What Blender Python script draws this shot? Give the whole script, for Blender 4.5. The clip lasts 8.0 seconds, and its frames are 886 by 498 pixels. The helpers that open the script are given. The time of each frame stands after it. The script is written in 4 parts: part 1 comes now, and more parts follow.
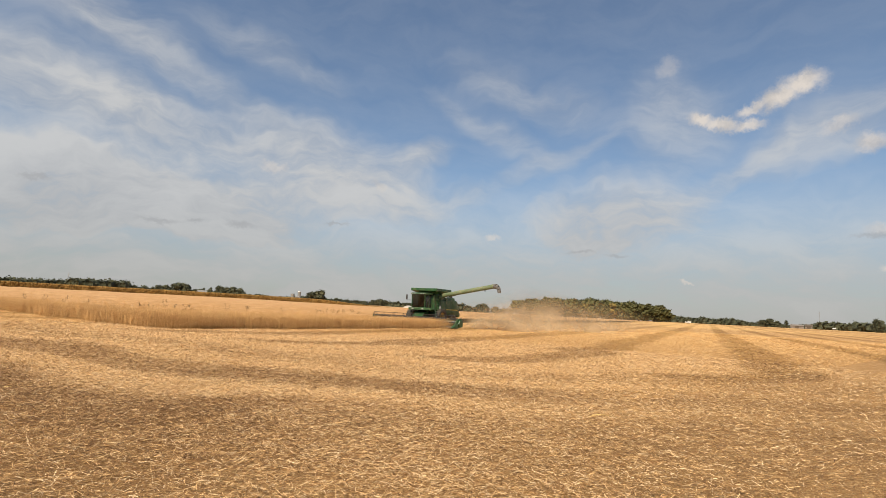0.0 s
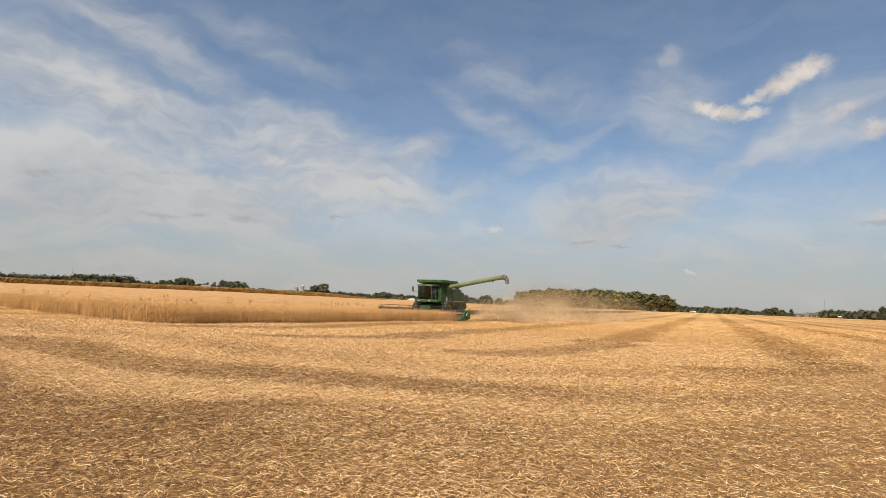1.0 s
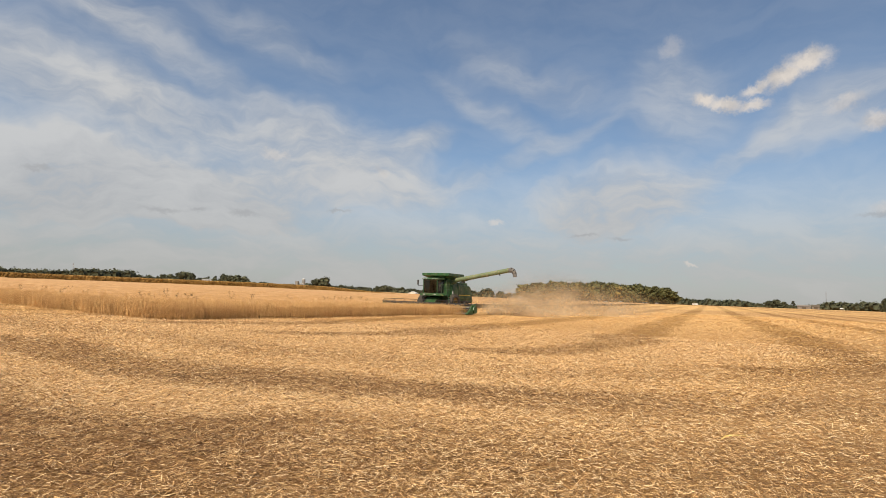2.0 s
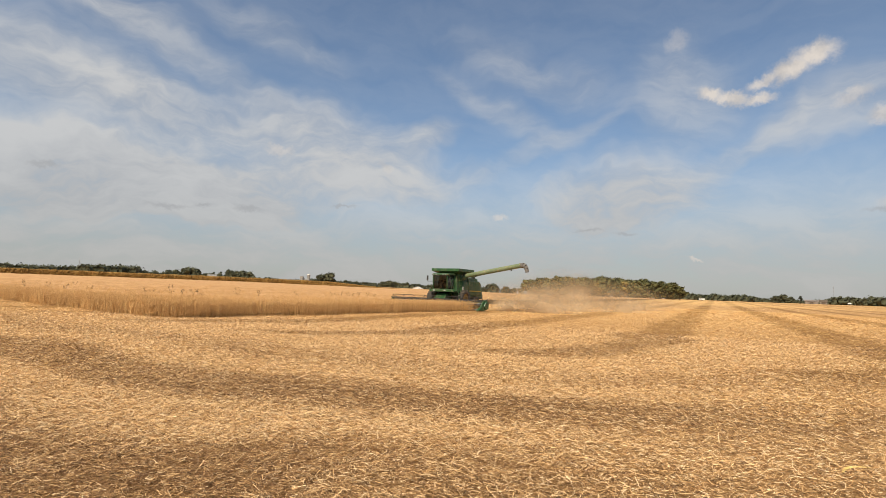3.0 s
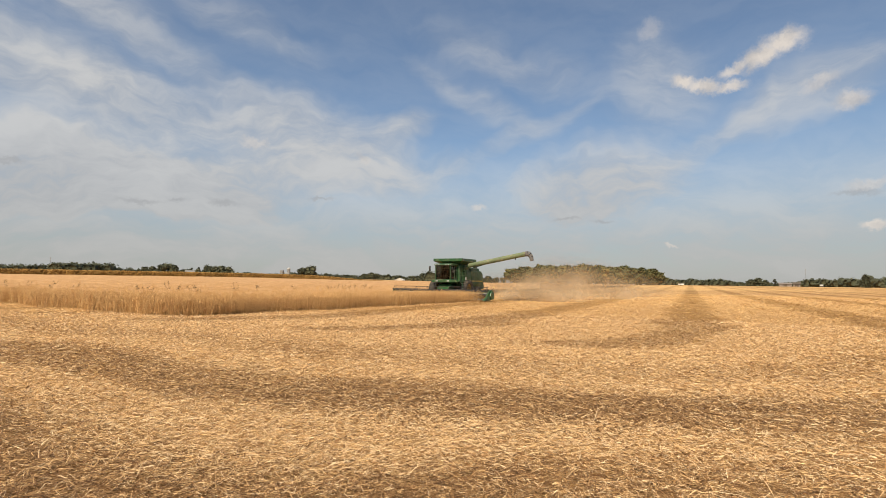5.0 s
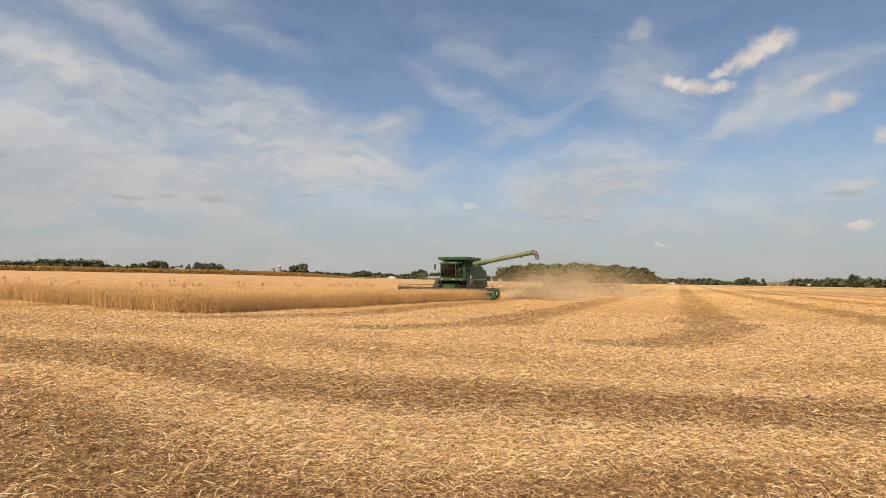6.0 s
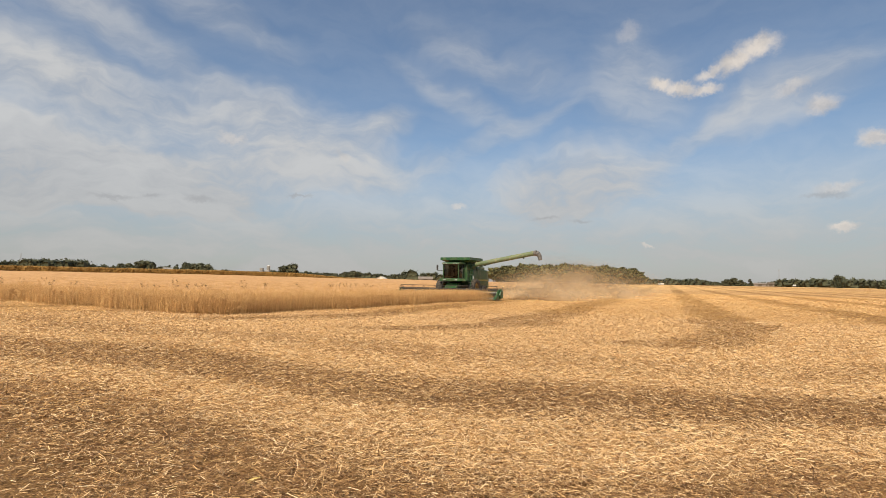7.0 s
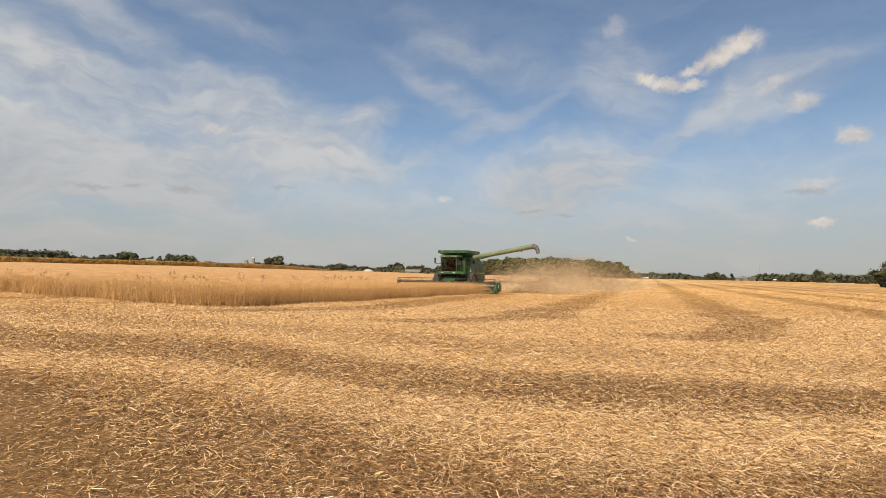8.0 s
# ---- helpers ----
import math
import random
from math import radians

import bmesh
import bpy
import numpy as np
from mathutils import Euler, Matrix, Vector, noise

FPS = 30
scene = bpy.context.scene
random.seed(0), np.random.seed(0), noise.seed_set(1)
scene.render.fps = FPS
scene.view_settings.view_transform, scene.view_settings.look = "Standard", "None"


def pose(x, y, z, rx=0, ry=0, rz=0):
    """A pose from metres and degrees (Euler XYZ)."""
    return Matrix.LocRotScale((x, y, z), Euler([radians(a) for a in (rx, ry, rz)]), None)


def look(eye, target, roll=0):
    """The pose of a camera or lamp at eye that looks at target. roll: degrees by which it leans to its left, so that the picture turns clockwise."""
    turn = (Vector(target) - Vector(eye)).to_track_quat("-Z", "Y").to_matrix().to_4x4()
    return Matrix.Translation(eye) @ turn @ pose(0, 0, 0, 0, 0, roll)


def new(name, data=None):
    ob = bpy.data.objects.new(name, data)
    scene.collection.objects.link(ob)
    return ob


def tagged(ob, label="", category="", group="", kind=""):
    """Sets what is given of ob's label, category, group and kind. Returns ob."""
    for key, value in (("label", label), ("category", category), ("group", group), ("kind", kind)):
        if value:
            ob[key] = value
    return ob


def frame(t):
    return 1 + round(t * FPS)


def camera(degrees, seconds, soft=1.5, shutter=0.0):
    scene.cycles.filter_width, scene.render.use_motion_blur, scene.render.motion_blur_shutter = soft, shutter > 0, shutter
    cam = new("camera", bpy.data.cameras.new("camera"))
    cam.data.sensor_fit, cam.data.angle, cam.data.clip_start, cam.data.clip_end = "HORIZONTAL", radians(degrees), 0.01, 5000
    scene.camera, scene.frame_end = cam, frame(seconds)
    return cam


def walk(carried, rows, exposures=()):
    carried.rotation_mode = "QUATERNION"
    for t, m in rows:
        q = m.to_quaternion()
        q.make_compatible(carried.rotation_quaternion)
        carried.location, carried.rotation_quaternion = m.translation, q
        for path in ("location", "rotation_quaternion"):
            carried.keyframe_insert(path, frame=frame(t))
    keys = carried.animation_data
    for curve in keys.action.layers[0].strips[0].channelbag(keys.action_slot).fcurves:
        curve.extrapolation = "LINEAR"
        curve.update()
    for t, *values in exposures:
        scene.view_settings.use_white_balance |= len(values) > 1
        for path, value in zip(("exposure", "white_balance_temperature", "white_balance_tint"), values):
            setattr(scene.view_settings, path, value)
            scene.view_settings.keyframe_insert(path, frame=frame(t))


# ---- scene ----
# ---------------------------------------------------------------- camera
cam = camera(78.84, 8.0, soft=0.9)
# seconds, x, y, z, yaw, pitch, lean
PATH = (
    (0.0, 0.377, -0.563, 1.770, 0.21, 6.52, 2.84),
    (0.5, 0.197, 0.075, 1.725, 0.37, 6.11, 2.53),
    (1.0, -0.003, 0.689, 1.714, 0.46, 5.69, 2.25),
    (1.5, -0.262, 1.331, 1.725, 0.33, 5.25, 2.08),
    (3.0, -1.131, 3.170, 1.812, 0.93, 4.44, 2.00),
    (3.5, -1.455, 3.729, 1.805, 0.87, 4.00, 1.88),
    (4.0, -2.029, 3.996, 1.774, 0.32, 3.79, 1.24),
    (4.5, -2.700, 4.190, 1.757, -0.56, 3.66, 0.75),
    (6.0, -4.856, 4.535, 1.735, -2.30, 3.34, 0.94),
    (6.5, -5.549, 4.565, 1.735, -2.81, 3.42, 0.82),
    (7.0, -6.177, 4.657, 1.735, -3.46, 3.39, 0.97),
    (7.5, -6.793, 4.695, 1.725, -4.10, 3.03, 1.01),
    (8.0, -7.392, 4.818, 1.700, -5.02, 2.68, 1.23),
)


def heading(yaw, pitch):
    a, b = radians(yaw), radians(pitch)
    return Vector((-math.sin(a) * math.cos(b), math.cos(a) * math.cos(b), math.sin(b)))


walk(cam, [(t, look((x, y, z), Vector((x, y, z)) + heading(yaw, pitch), lean)) for t, x, y, z, yaw, pitch, lean in PATH])
scene.view_settings.exposure = 0.3

# ---------------------------------------------------------------- sky and sun
SUN_AZ, SUN_EL = -158.0, 50.0          # clockwise from +y, above the horizon
sun_data = bpy.data.lights.new("sun", "SUN")
sun_data.energy, sun_data.angle, sun_data.color = 5.0, radians(0.6), (1.0, 0.86, 0.655)
sun = new("sun", sun_data)
sun_from = Vector((math.sin(radians(SUN_AZ)) * math.cos(radians(SUN_EL)), math.cos(radians(SUN_AZ)) * math.cos(radians(SUN_EL)), math.sin(radians(SUN_EL))))
sun.matrix_world = look(sun_from * 100, (0, 0, 0))


class Nodes:
    """Short-hand for building node trees."""

    def __init__(self, tree):
        self.tree = tree

    def add(self, kind, **inputs):
        n = self.tree.nodes.new(kind)
        for key, value in inputs.items():
            self.put(n.inputs[key.replace("_", " ")], value)
        return n

    def put(self, socket, value):
        if isinstance(value, bpy.types.NodeSocket):
            self.tree.links.new(value, socket)
        else:
            socket.default_value = value

    def math(self, op, a, b=0.0, c=0.0, clamp=False):
        n = self.tree.nodes.new("ShaderNodeMath")
        n.operation, n.use_clamp = op, clamp
        for s, v in zip(n.inputs, (a, b, c)):
            self.put(s, v)
        return n.outputs[0]

    def vmath(self, op, a, b=(0, 0, 0), out=0):
        n = self.tree.nodes.new("ShaderNodeVectorMath")
        n.operation = op
        self.put(n.inputs[0], a)
        self.put(n.inputs[1], b)
        return n.outputs[out]

    def noise(self, vec, scale, detail=3.0, rough=0.55, color=False):
        n = self.tree.nodes.new("ShaderNodeTexNoise")
        self.put(n.inputs["Vector"], vec)
        n.inputs["Scale"].default_value, n.inputs["Detail"].default_value, n.inputs["Roughness"].default_value = scale, detail, rough
        return n.outputs["Color" if color else "Fac"]

    def step(self, value, lo, hi, a=0.0, b=1.0):
        n = self.tree.nodes.new("ShaderNodeMapRange")
        n.interpolation_type = "SMOOTHSTEP"
        self.put(n.inputs[0], value)
        for s, v in zip(n.inputs[1:5], (lo, hi, a, b)):
            self.put(s, v)
        return n.outputs[0]

    def mix(self, fac, a, b, blend="MIX"):
        n = self.tree.nodes.new("ShaderNodeMix")
        n.data_type, n.blend_type = "RGBA", blend
        self.put(n.inputs[0], fac)
        for s, v in ((n.inputs[6], a), (n.inputs[7], b)):
            self.put(s, v if isinstance(v, bpy.types.NodeSocket) else (*v, 1.0))
        return n.outputs[2]

    def mapped(self, vec, loc=(0, 0, 0), rot=(0, 0, 0), scale=(1, 1, 1), kind="POINT"):
        n = self.tree.nodes.new("ShaderNodeMapping")
        n.vector_type = kind
        self.put(n.inputs[0], vec)
        n.inputs["Location"].default_value, n.inputs["Rotation"].default_value, n.inputs["Scale"].default_value = loc, rot, scale
        return n.outputs[0]


world = bpy.data.worlds.new("sky")
scene.world = world
world.use_nodes = True
world.node_tree.nodes.clear()
N = Nodes(world.node_tree)
sky = N.add("ShaderNodeTexSky")
sky.sky_type, sky.sun_disc = "NISHITA", False
sky.sun_elevation, sky.sun_rotation = radians(SUN_EL), radians(SUN_AZ)
sky.air_density, sky.dust_density, sky.ozone_density, sky.altitude = 1.0, 0.7, 1.2, 150
SKY = 0.085
way = N.add("ShaderNodeTexCoord").outputs["Generated"]
sep = N.add("ShaderNodeSeparateXYZ", Vector=way)
azimuth = N.math("ARCTAN2", sep.outputs[0], sep.outputs[1])
height = N.math("ARCSINE", sep.outputs[2])
flat = N.add("ShaderNodeCombineXYZ", X=azimuth, Y=height).outputs[0]
DEG = math.pi / 180
# thin high cloud: soft banks broken up by stretched noise
warp = N.tree.nodes.new("ShaderNodeVectorMath")
warp.operation = "SCALE"
N.put(warp.inputs[0], N.vmath("SUBTRACT", N.noise(flat, 4.0, 4, 0.6, True), (0.5, 0.5, 0.5)))
warp.inputs["Scale"].default_value = 0.16
wisp = N.vmath("ADD", flat, warp.outputs[0])
streaks = N.noise(N.mapped(wisp, rot=(0, 0, 0.30), scale=(2.0, 9.0, 1)), 2.2, 7, 0.58)
fleece = N.noise(N.mapped(wisp, scale=(3.0, 6.5, 1)), 3.0, 8, 0.62)
# azimuth, height, half-width, half-height, turn, amount
BANKS = (
    (-30, 8.0, 30, 4.6, -3, 0.75), (16, 7.5, 16, 4.6, 4, 0.45),
    (-38, 17.0, 13, 4.0, -12, 0.62), (-26, 15.0, 12, 3.6, -10, 0.55), (-13, 14.5, 11, 3.6, -8, 0.62), (-27, 20.5, 14, 1.6, -22, 0.30),
    (-36, 11.0, 18, 2.2, -6, 0.62), (-32, 9.5, 20, 3.8, -3, 0.80), (-8, 10.0, 12, 1.6, -4, 0.52), (-3, 15.5, 4, 1.6, 25, 0.5),
    (17, 9.5, 10, 4.4, 6, 0.72), (23, 19.5, 6, 6, 30, 0.35), (36, 16.5, 8, 3.0, 18, 0.45), (37, 8.0, 8, 2.0, 8, 0.5),
    (5, 19, 9, 1.6, -30, 0.28), (28, 14.0, 10, 1.2, 28, 0.3), (10, 15, 9, 1.2, 24, 0.25), (-4, 11.6, 11, 2.0, -3, 0.5), (-16, 11.8, 9, 1.8, 4, 0.45), (8, 22.5, 9, 2.2, -20, 0.3), (-36, 24, 12, 3.0, -15, 0.4), (-20, 24, 8, 2.0, -18, 0.25), (-60, 15, 16, 9, 0, 0.5), (62, 14, 16, 8, 0, 0.4),
)
bank = None
for a, h, wa, wh, turn, amount in BANKS:
    q = N.mapped(wisp, loc=(a * DEG, h * DEG, 0), rot=(0, 0, turn * DEG), scale=(wa * DEG, wh * DEG, 1), kind="TEXTURE")
    one = N.math("MULTIPLY", N.step(N.vmath("LENGTH", q, out=1), 0.25, 1.35, 1.0, 0.0), amount)
    bank = one if bank is None else N.math("ADD", bank, N.math("MULTIPLY", one, N.math("SUBTRACT", 1.0, bank)))
texture = N.math("ADD", N.math("MULTIPLY", streaks, 0.9), N.math("MULTIPLY", fleece, 0.7))
veil = N.math("MULTIPLY", N.math("ADD", N.math("MULTIPLY", bank, 1.25), 0.13), N.step(texture, 0.46, 1.08, 0.50, 1.10), clamp=True)
haze = N.step(height, 3 * DEG, 18 * DEG, 0.93, 0.0)
haze = N.math("MULTIPLY", haze, N.step(texture, 0.55, 0.95, 0.80, 1.08))
veil = N.math("MAXIMUM", veil, haze, clamp=True)
veil = N.math("MULTIPLY", veil, 0.92)
# small fair-weather clouds: azimuth, height, half-width, half-height, turn, amount
PUFFS = (
    (34.0, 21.4, 1.9, 1.00, 6, 0.95), (32.2, 20.5, 2.1, 0.95, 20, 0.95), (30.3, 19.8, 1.7, 0.55, 16, 0.8), (25.6, 19.35, 1.2, 0.65, -20, 0.9),
    (27.4, 18.75, 1.8, 0.60, -8, 0.9), (29.6, 18.4, 1.5, 0.55, 4, 0.85), (38.9, 15.7, 1.3, 0.9, 10, 0.75), (22.6, 24.3, 1.0, 1.0, 10, 0.28),
    (36.7, 17.5, 1.5, 0.6, 8, 0.5), (5.2, 7.96, 0.9, 0.32, 0, 0.5), (39.8, 8.6, 1.6, 0.5, 4, 0.5), (40.2, 5.2, 1.0, 0.4, 0, 0.8),
    (24.3, 3.75, 0.6, 0.2, 0, 0.7), (-18.3, 13.6, 1.3, 0.5, 0, 0.45), (-7.4, 12.8, 0.7, 0.5, 0, 0.35), (42.5, 12.5, 1.2, 0.8, 5, 0.8),
)
rag = N.tree.nodes.new("ShaderNodeVectorMath")
rag.operation = "SCALE"
N.put(rag.inputs[0], N.vmath("SUBTRACT", N.noise(flat, 34.0, 7, 0.68, True), (0.5, 0.5, 0.5)))
rag.inputs["Scale"].default_value = 0.036
ragged = N.vmath("ADD", flat, rag.outputs[0])
puff = None
for a, h, wa, wh, turn, amount in PUFFS:
    q = N.mapped(ragged, loc=(a * DEG, h * DEG, 0), rot=(0, 0, turn * DEG), scale=(wa * DEG, wh * DEG, 1), kind="TEXTURE")
    one = N.math("MULTIPLY", N.step(N.vmath("LENGTH", q, out=1), 0.30, 1.40, 1.0, 0.0), amount)
    puff = one if puff is None else N.math("MAXIMUM", puff, one)
# grey scud low over the haze
SCUD = ((-28.2, 7.3, 1.6, 0.25), (-25.3, 7.4, 0.7, 0.22), (-21.1, 7.45, 1.3, 0.28), (-11.7, 8.45, 1.2, 0.16), (14.2, 6.6, 1.3, 0.16), (17.9, 6.35, 1.0, 0.16), (-38, 9.6, 1.0, 0.25), (39.0, 8.0, 1.6, 0.3))
scud = None
for a, h, wa, wh in SCUD:
    q = N.mapped(ragged, loc=(a * DEG, h * DEG, 0), scale=(wa * DEG, wh * DEG, 1), kind="TEXTURE")
    one = N.step(N.vmath("LENGTH", q, out=1), 0.3, 1.6, 0.5, 0.0)
    scud = one if scud is None else N.math("MAXIMUM", scud, one)
base = N.mix(1.0, sky.outputs[0], (SKY * 0.92, SKY * 1.0, SKY * 1.04), "MULTIPLY")
VEIL = N.mix(N.step(height, 0.5 * DEG, 14 * DEG), (0.335, 0.333, 0.333), (0.432, 0.435, 0.438))
VEIL = N.mix(1.0, VEIL, N.mix(N.step(texture, 0.55, 1.0), (0.88, 0.89, 0.91), (1.14, 1.13, 1.11)), "MULTIPLY")
sight = N.mix(veil, base, VEIL)
sight = N.mix(scud, sight, (0.29, 0.295, 0.305))
lit = N.mix(N.step(N.noise(N.mapped(ragged, loc=(0, 0.02, 0)), 30.0, 3), 0.35, 0.65), (0.45, 0.42, 0.395), (0.62, 0.56, 0.50))
sight = N.mix(puff, sight, lit)
back = N.add("ShaderNodeBackground", Color=sight, Strength=1.0)
N.tree.links.new(back.outputs[0], N.add("ShaderNodeOutputWorld").inputs[0])

# ---------------------------------------------------------------- the lie of the land
EYE = (-2.70, 4.19)                     # the camera's spot at 4.5 s, from whose view bearings are read
U = (0.438, 0.899)                      # along the passes of the harvest
V = (0.899, -0.438)                     # across them


def smooth(x, a, b):
    q = np.clip((np.asarray(x, float) - a) / (b - a), 0, 1)
    return q * q * (3 - 2 * q)


def rise(x, y):
    """Height of the ground: flat by the camera, rising gently far off, more so to the west, shaped to fit the horizon
    in the camera's view.
    """
    dx, dy = np.asarray(x, float) - EYE[0], np.asarray(y, float) - EYE[1]
    d, az = np.hypot(dx, dy), np.degrees(np.arctan2(dx, dy))
    west = smooth(-az, -8, 25) * smooth(az, -175, -120)
    return 1.5 * smooth(d, 80, 520) + 2.6 * smooth(d, 60, 450) * west


def bearing(az, d, up=0.0):
    """A spot by bearing from EYE, placed to fit the camera's view, and distance."""
    x, y = EYE[0] + d * math.sin(radians(az)), EYE[1] + d * math.cos(radians(az))
    return Vector((x, y, float(rise(x, y)) + up))


def across(x, y):
    return x * V[0] + y * V[1], x * U[0] + y * U[1]


def from_across(v, w):
    return v * V[0] + w * U[0], v * V[1] + w * U[1]


def chaff(x, y):
    """0 where pale straw lies thick, 1 on the brown chaff bands."""
    v, w = across(x, y)
    vs = v + 0.10 * np.maximum(0, 24.3 - w) ** 2
    rows = smooth(np.cos((vs + 4.95) * 2 * math.pi / 8.3), 0.25, 0.80) * smooth(w, 17.2, 18.6)
    wh = w - 0.5 * np.maximum(0, v + 7.2) - 0.05 * np.maximum(0, -15 - v)
    head = 0.88 * (1 - smooth(np.abs(wh - 9.5), 0.7, 1.6)) * (1 - 0.55 * smooth(v, -6.5, -1.0))
    head = np.maximum(head, (1 - smooth(wh, 6.0, 7.3)) * (0.78 + 0.22 * smooth(wh, 3.2, 4.4)) * (1 - 0.55 * smooth(v, -6.5, -2.0)))
    head = np.maximum(head, 0.35 * (1 - smooth(np.abs(wh - 13.6), 0.3, 1.9)))
    patch = 0.5 + 0.5 * np.sin(x * 0.9 + 1.7 * np.sin(y * 0.5)) * np.sin(y * 1.1 + 1.3 * np.sin(x * 0.7))
    return np.maximum(0.95 * rows, head * (0.78 + 0.22 * smooth(patch, 0.2, 0.7)))


# ---------------------------------------------------------------- materials
def material(name):
    m = bpy.data.materials.new(name)
    m.use_nodes = True
    m.node_tree.nodes.clear()
    n = Nodes(m.node_tree)
    out, bsdf = n.add("ShaderNodeOutputMaterial"), n.add("ShaderNodeBsdfPrincipled")
    n.tree.links.new(bsdf.outputs[0], out.inputs[0])
    return m, n, bsdf


def bump(n, bsdf, value, strength, distance):
    b = n.add("ShaderNodeBump", Height=value, Strength=strength, Distance=distance)
    n.tree.links.new(b.outputs[0], bsdf.inputs["Normal"])


def surface(name, dark, light, scale=1.0, rough=0.6, metal=0.0, relief=0.0, island=0.0, thing=0.0, dust=None, spec=0.5):
    """A worn surface: two scales of noise between two colours, optional change from piece to piece, dust and relief."""
    m, n, bsdf = material(name)
    co = n.add("ShaderNodeTexCoord").outputs["Object"]
    big, fine = n.noise(co, scale, 3), n.noise(co, scale * 9, 4, 0.65)
    fac = n.math("ADD", n.math("MULTIPLY", big, 0.6), n.math("MULTIPLY", fine, 0.4))
    fac = n.step(fac, 0.34, 0.66)
    if island:
        r = n.add("ShaderNodeNewGeometry").outputs["Random Per Island"]
        fac = n.math("ADD", n.math("MULTIPLY", fac, 1 - island), n.math("MULTIPLY", r, island))
    if thing:
        r = n.add("ShaderNodeObjectInfo").outputs["Random"]
        fac = n.math("ADD", n.math("MULTIPLY", fac, 1 - thing), n.math("MULTIPLY", r, thing))
    color = n.mix(fac, dark, light)
    if dust:
        color = n.mix(n.step(n.noise(co, scale * 2.3, 5, 0.7), 0.45, 0.78, 0.0, dust), color, (0.42, 0.31, 0.19))
    n.put(bsdf.inputs["Base Color"], color)
    n.put(bsdf.inputs["Roughness"], n.step(fine, 0.2, 0.8, max(rough - 0.12, 0.02), min(rough + 0.12, 1)))
    bsdf.inputs["Metallic"].default_value = metal
    bsdf.inputs["Specular IOR Level"].default_value = spec
    if relief:
        bump(n, bsdf, fine, 0.6, relief)
    return m


def stubble_material():
    """Harvested ground: pale straw and brown chaff in the bands that the machine left."""
    m, n, bsdf = material("straw_stubble")
    geo = n.add("ShaderNodeNewGeometry").outputs["Position"]
    drift = n.tree.nodes.new("ShaderNodeVectorMath")
    drift.operation = "SCALE"
    n.put(drift.inputs[0], n.vmath("SUBTRACT", n.noise(geo, 0.35, 4, 0.6, True), (0.5, 0.5, 0.5)))
    drift.inputs["Scale"].default_value = 1.8
    p = n.vmath("ADD", geo, drift.outputs[0])
    v, w = n.vmath("DOT_PRODUCT", p, (V[0], V[1], 0), 1), n.vmath("DOT_PRODUCT", p, (U[0], U[1], 0), 1)
    short = n.math("MAXIMUM", n.math("SUBTRACT", 24.3, w), 0.0)
    vs = n.math("ADD", v, n.math("MULTIPLY", n.math("MULTIPLY", short, short), 0.10))
    rows = n.step(n.math("COSINE", n.math("MULTIPLY", n.math("ADD", vs, 4.95), 2 * math.pi / 8.3)), 0.25, 0.80)
    rows = n.math("MULTIPLY", rows, n.step(w, 17.2, 18.6))
    wh = n.math("SUBTRACT", w, n.math("MULTIPLY", n.math("MAXIMUM", n.math("ADD", v, 7.2), 0.0), 0.5))
    wh = n.math("SUBTRACT", wh, n.math("MULTIPLY", n.math("MAXIMUM", n.math("SUBTRACT", -15.0, v), 0.0), 0.05))
    head = n.step(n.math("ABSOLUTE", n.math("SUBTRACT", wh, 9.5)), 0.7, 1.6, 1.0, 0.0)
    head = n.math("MULTIPLY", head, n.step(v, -6.5, -1.0, 0.88, 0.40))
    near = n.math("MULTIPLY", n.step(wh, 6.0, 7.3, 1.0, 0.0), n.step(wh, 3.2, 4.4, 0.78, 1.0))
    head = n.math("MAXIMUM", head, n.math("MULTIPLY", near, n.step(v, -6.5, -2.0, 1.0, 0.45)))
    faint = n.step(n.math("ABSOLUTE", n.math("SUBTRACT", wh, 13.6)), 0.3, 1.9, 0.35, 0.0)
    band = n.math("MAXIMUM", rows, n.math("MAXIMUM", head, faint))
    band = n.math("MULTIPLY", band, n.math("MULTIPLY", n.step(n.noise(p, 0.9, 4, 0.65), 0.30, 0.55, 0.6, 1.0), n.step(n.noise(geo, 0.22, 3, 0.6), 0.34, 0.54, 0.62, 1.0)))
    # straw strewn every way: three turned, stretched noises
    stems = None
    for k, (turn, size) in enumerate(((0.35, 13.0), (1.5, 16.0), (2.6, 14.0))):
        s = n.noise(n.mapped(p if k else geo, loc=(k * 3.1, k * 1.7, 0), rot=(0, 0, turn), scale=(size, size * 7, 1)), 1.0, 3, 0.6)
        stems = s if stems is None else n.math("MAXIMUM", stems, s)
    clump = n.noise(n.mapped(geo, scale=(4.5, 4.5, 1)), 1.0, 5, 0.72)
    gap_grain = n.noise(geo, 45.0, 3, 0.7)
    # Each ramp's low end also paints the shaded gaps between stems.
    pale = n.mix(n.step(stems, 0.53, 0.69), (0.38, 0.195, 0.066), (0.99, 0.68, 0.325))
    brown = n.mix(n.step(stems, 0.55, 0.72), (0.16, 0.076, 0.025), (0.74, 0.44, 0.168))
    tawny = n.mix(n.step(stems, 0.55, 0.72), (0.21, 0.105, 0.030), (0.66, 0.39, 0.13))
    color = n.mix(band, pale, n.mix(n.step(w, 16.5, 18.5), brown, tawny))
    # Shaded hollows and brown litter, both painted in as dark noise.
    color = n.mix(n.step(clump, 0.50, 0.58, 0.0, 0.42), color, (0.25, 0.13, 0.046))
    color = n.mix(n.step(gap_grain, 0.48, 0.66, 0.0, 0.42), color, (0.16, 0.08, 0.03))
    wide = n.noise(geo, 0.012, 4, 0.6)
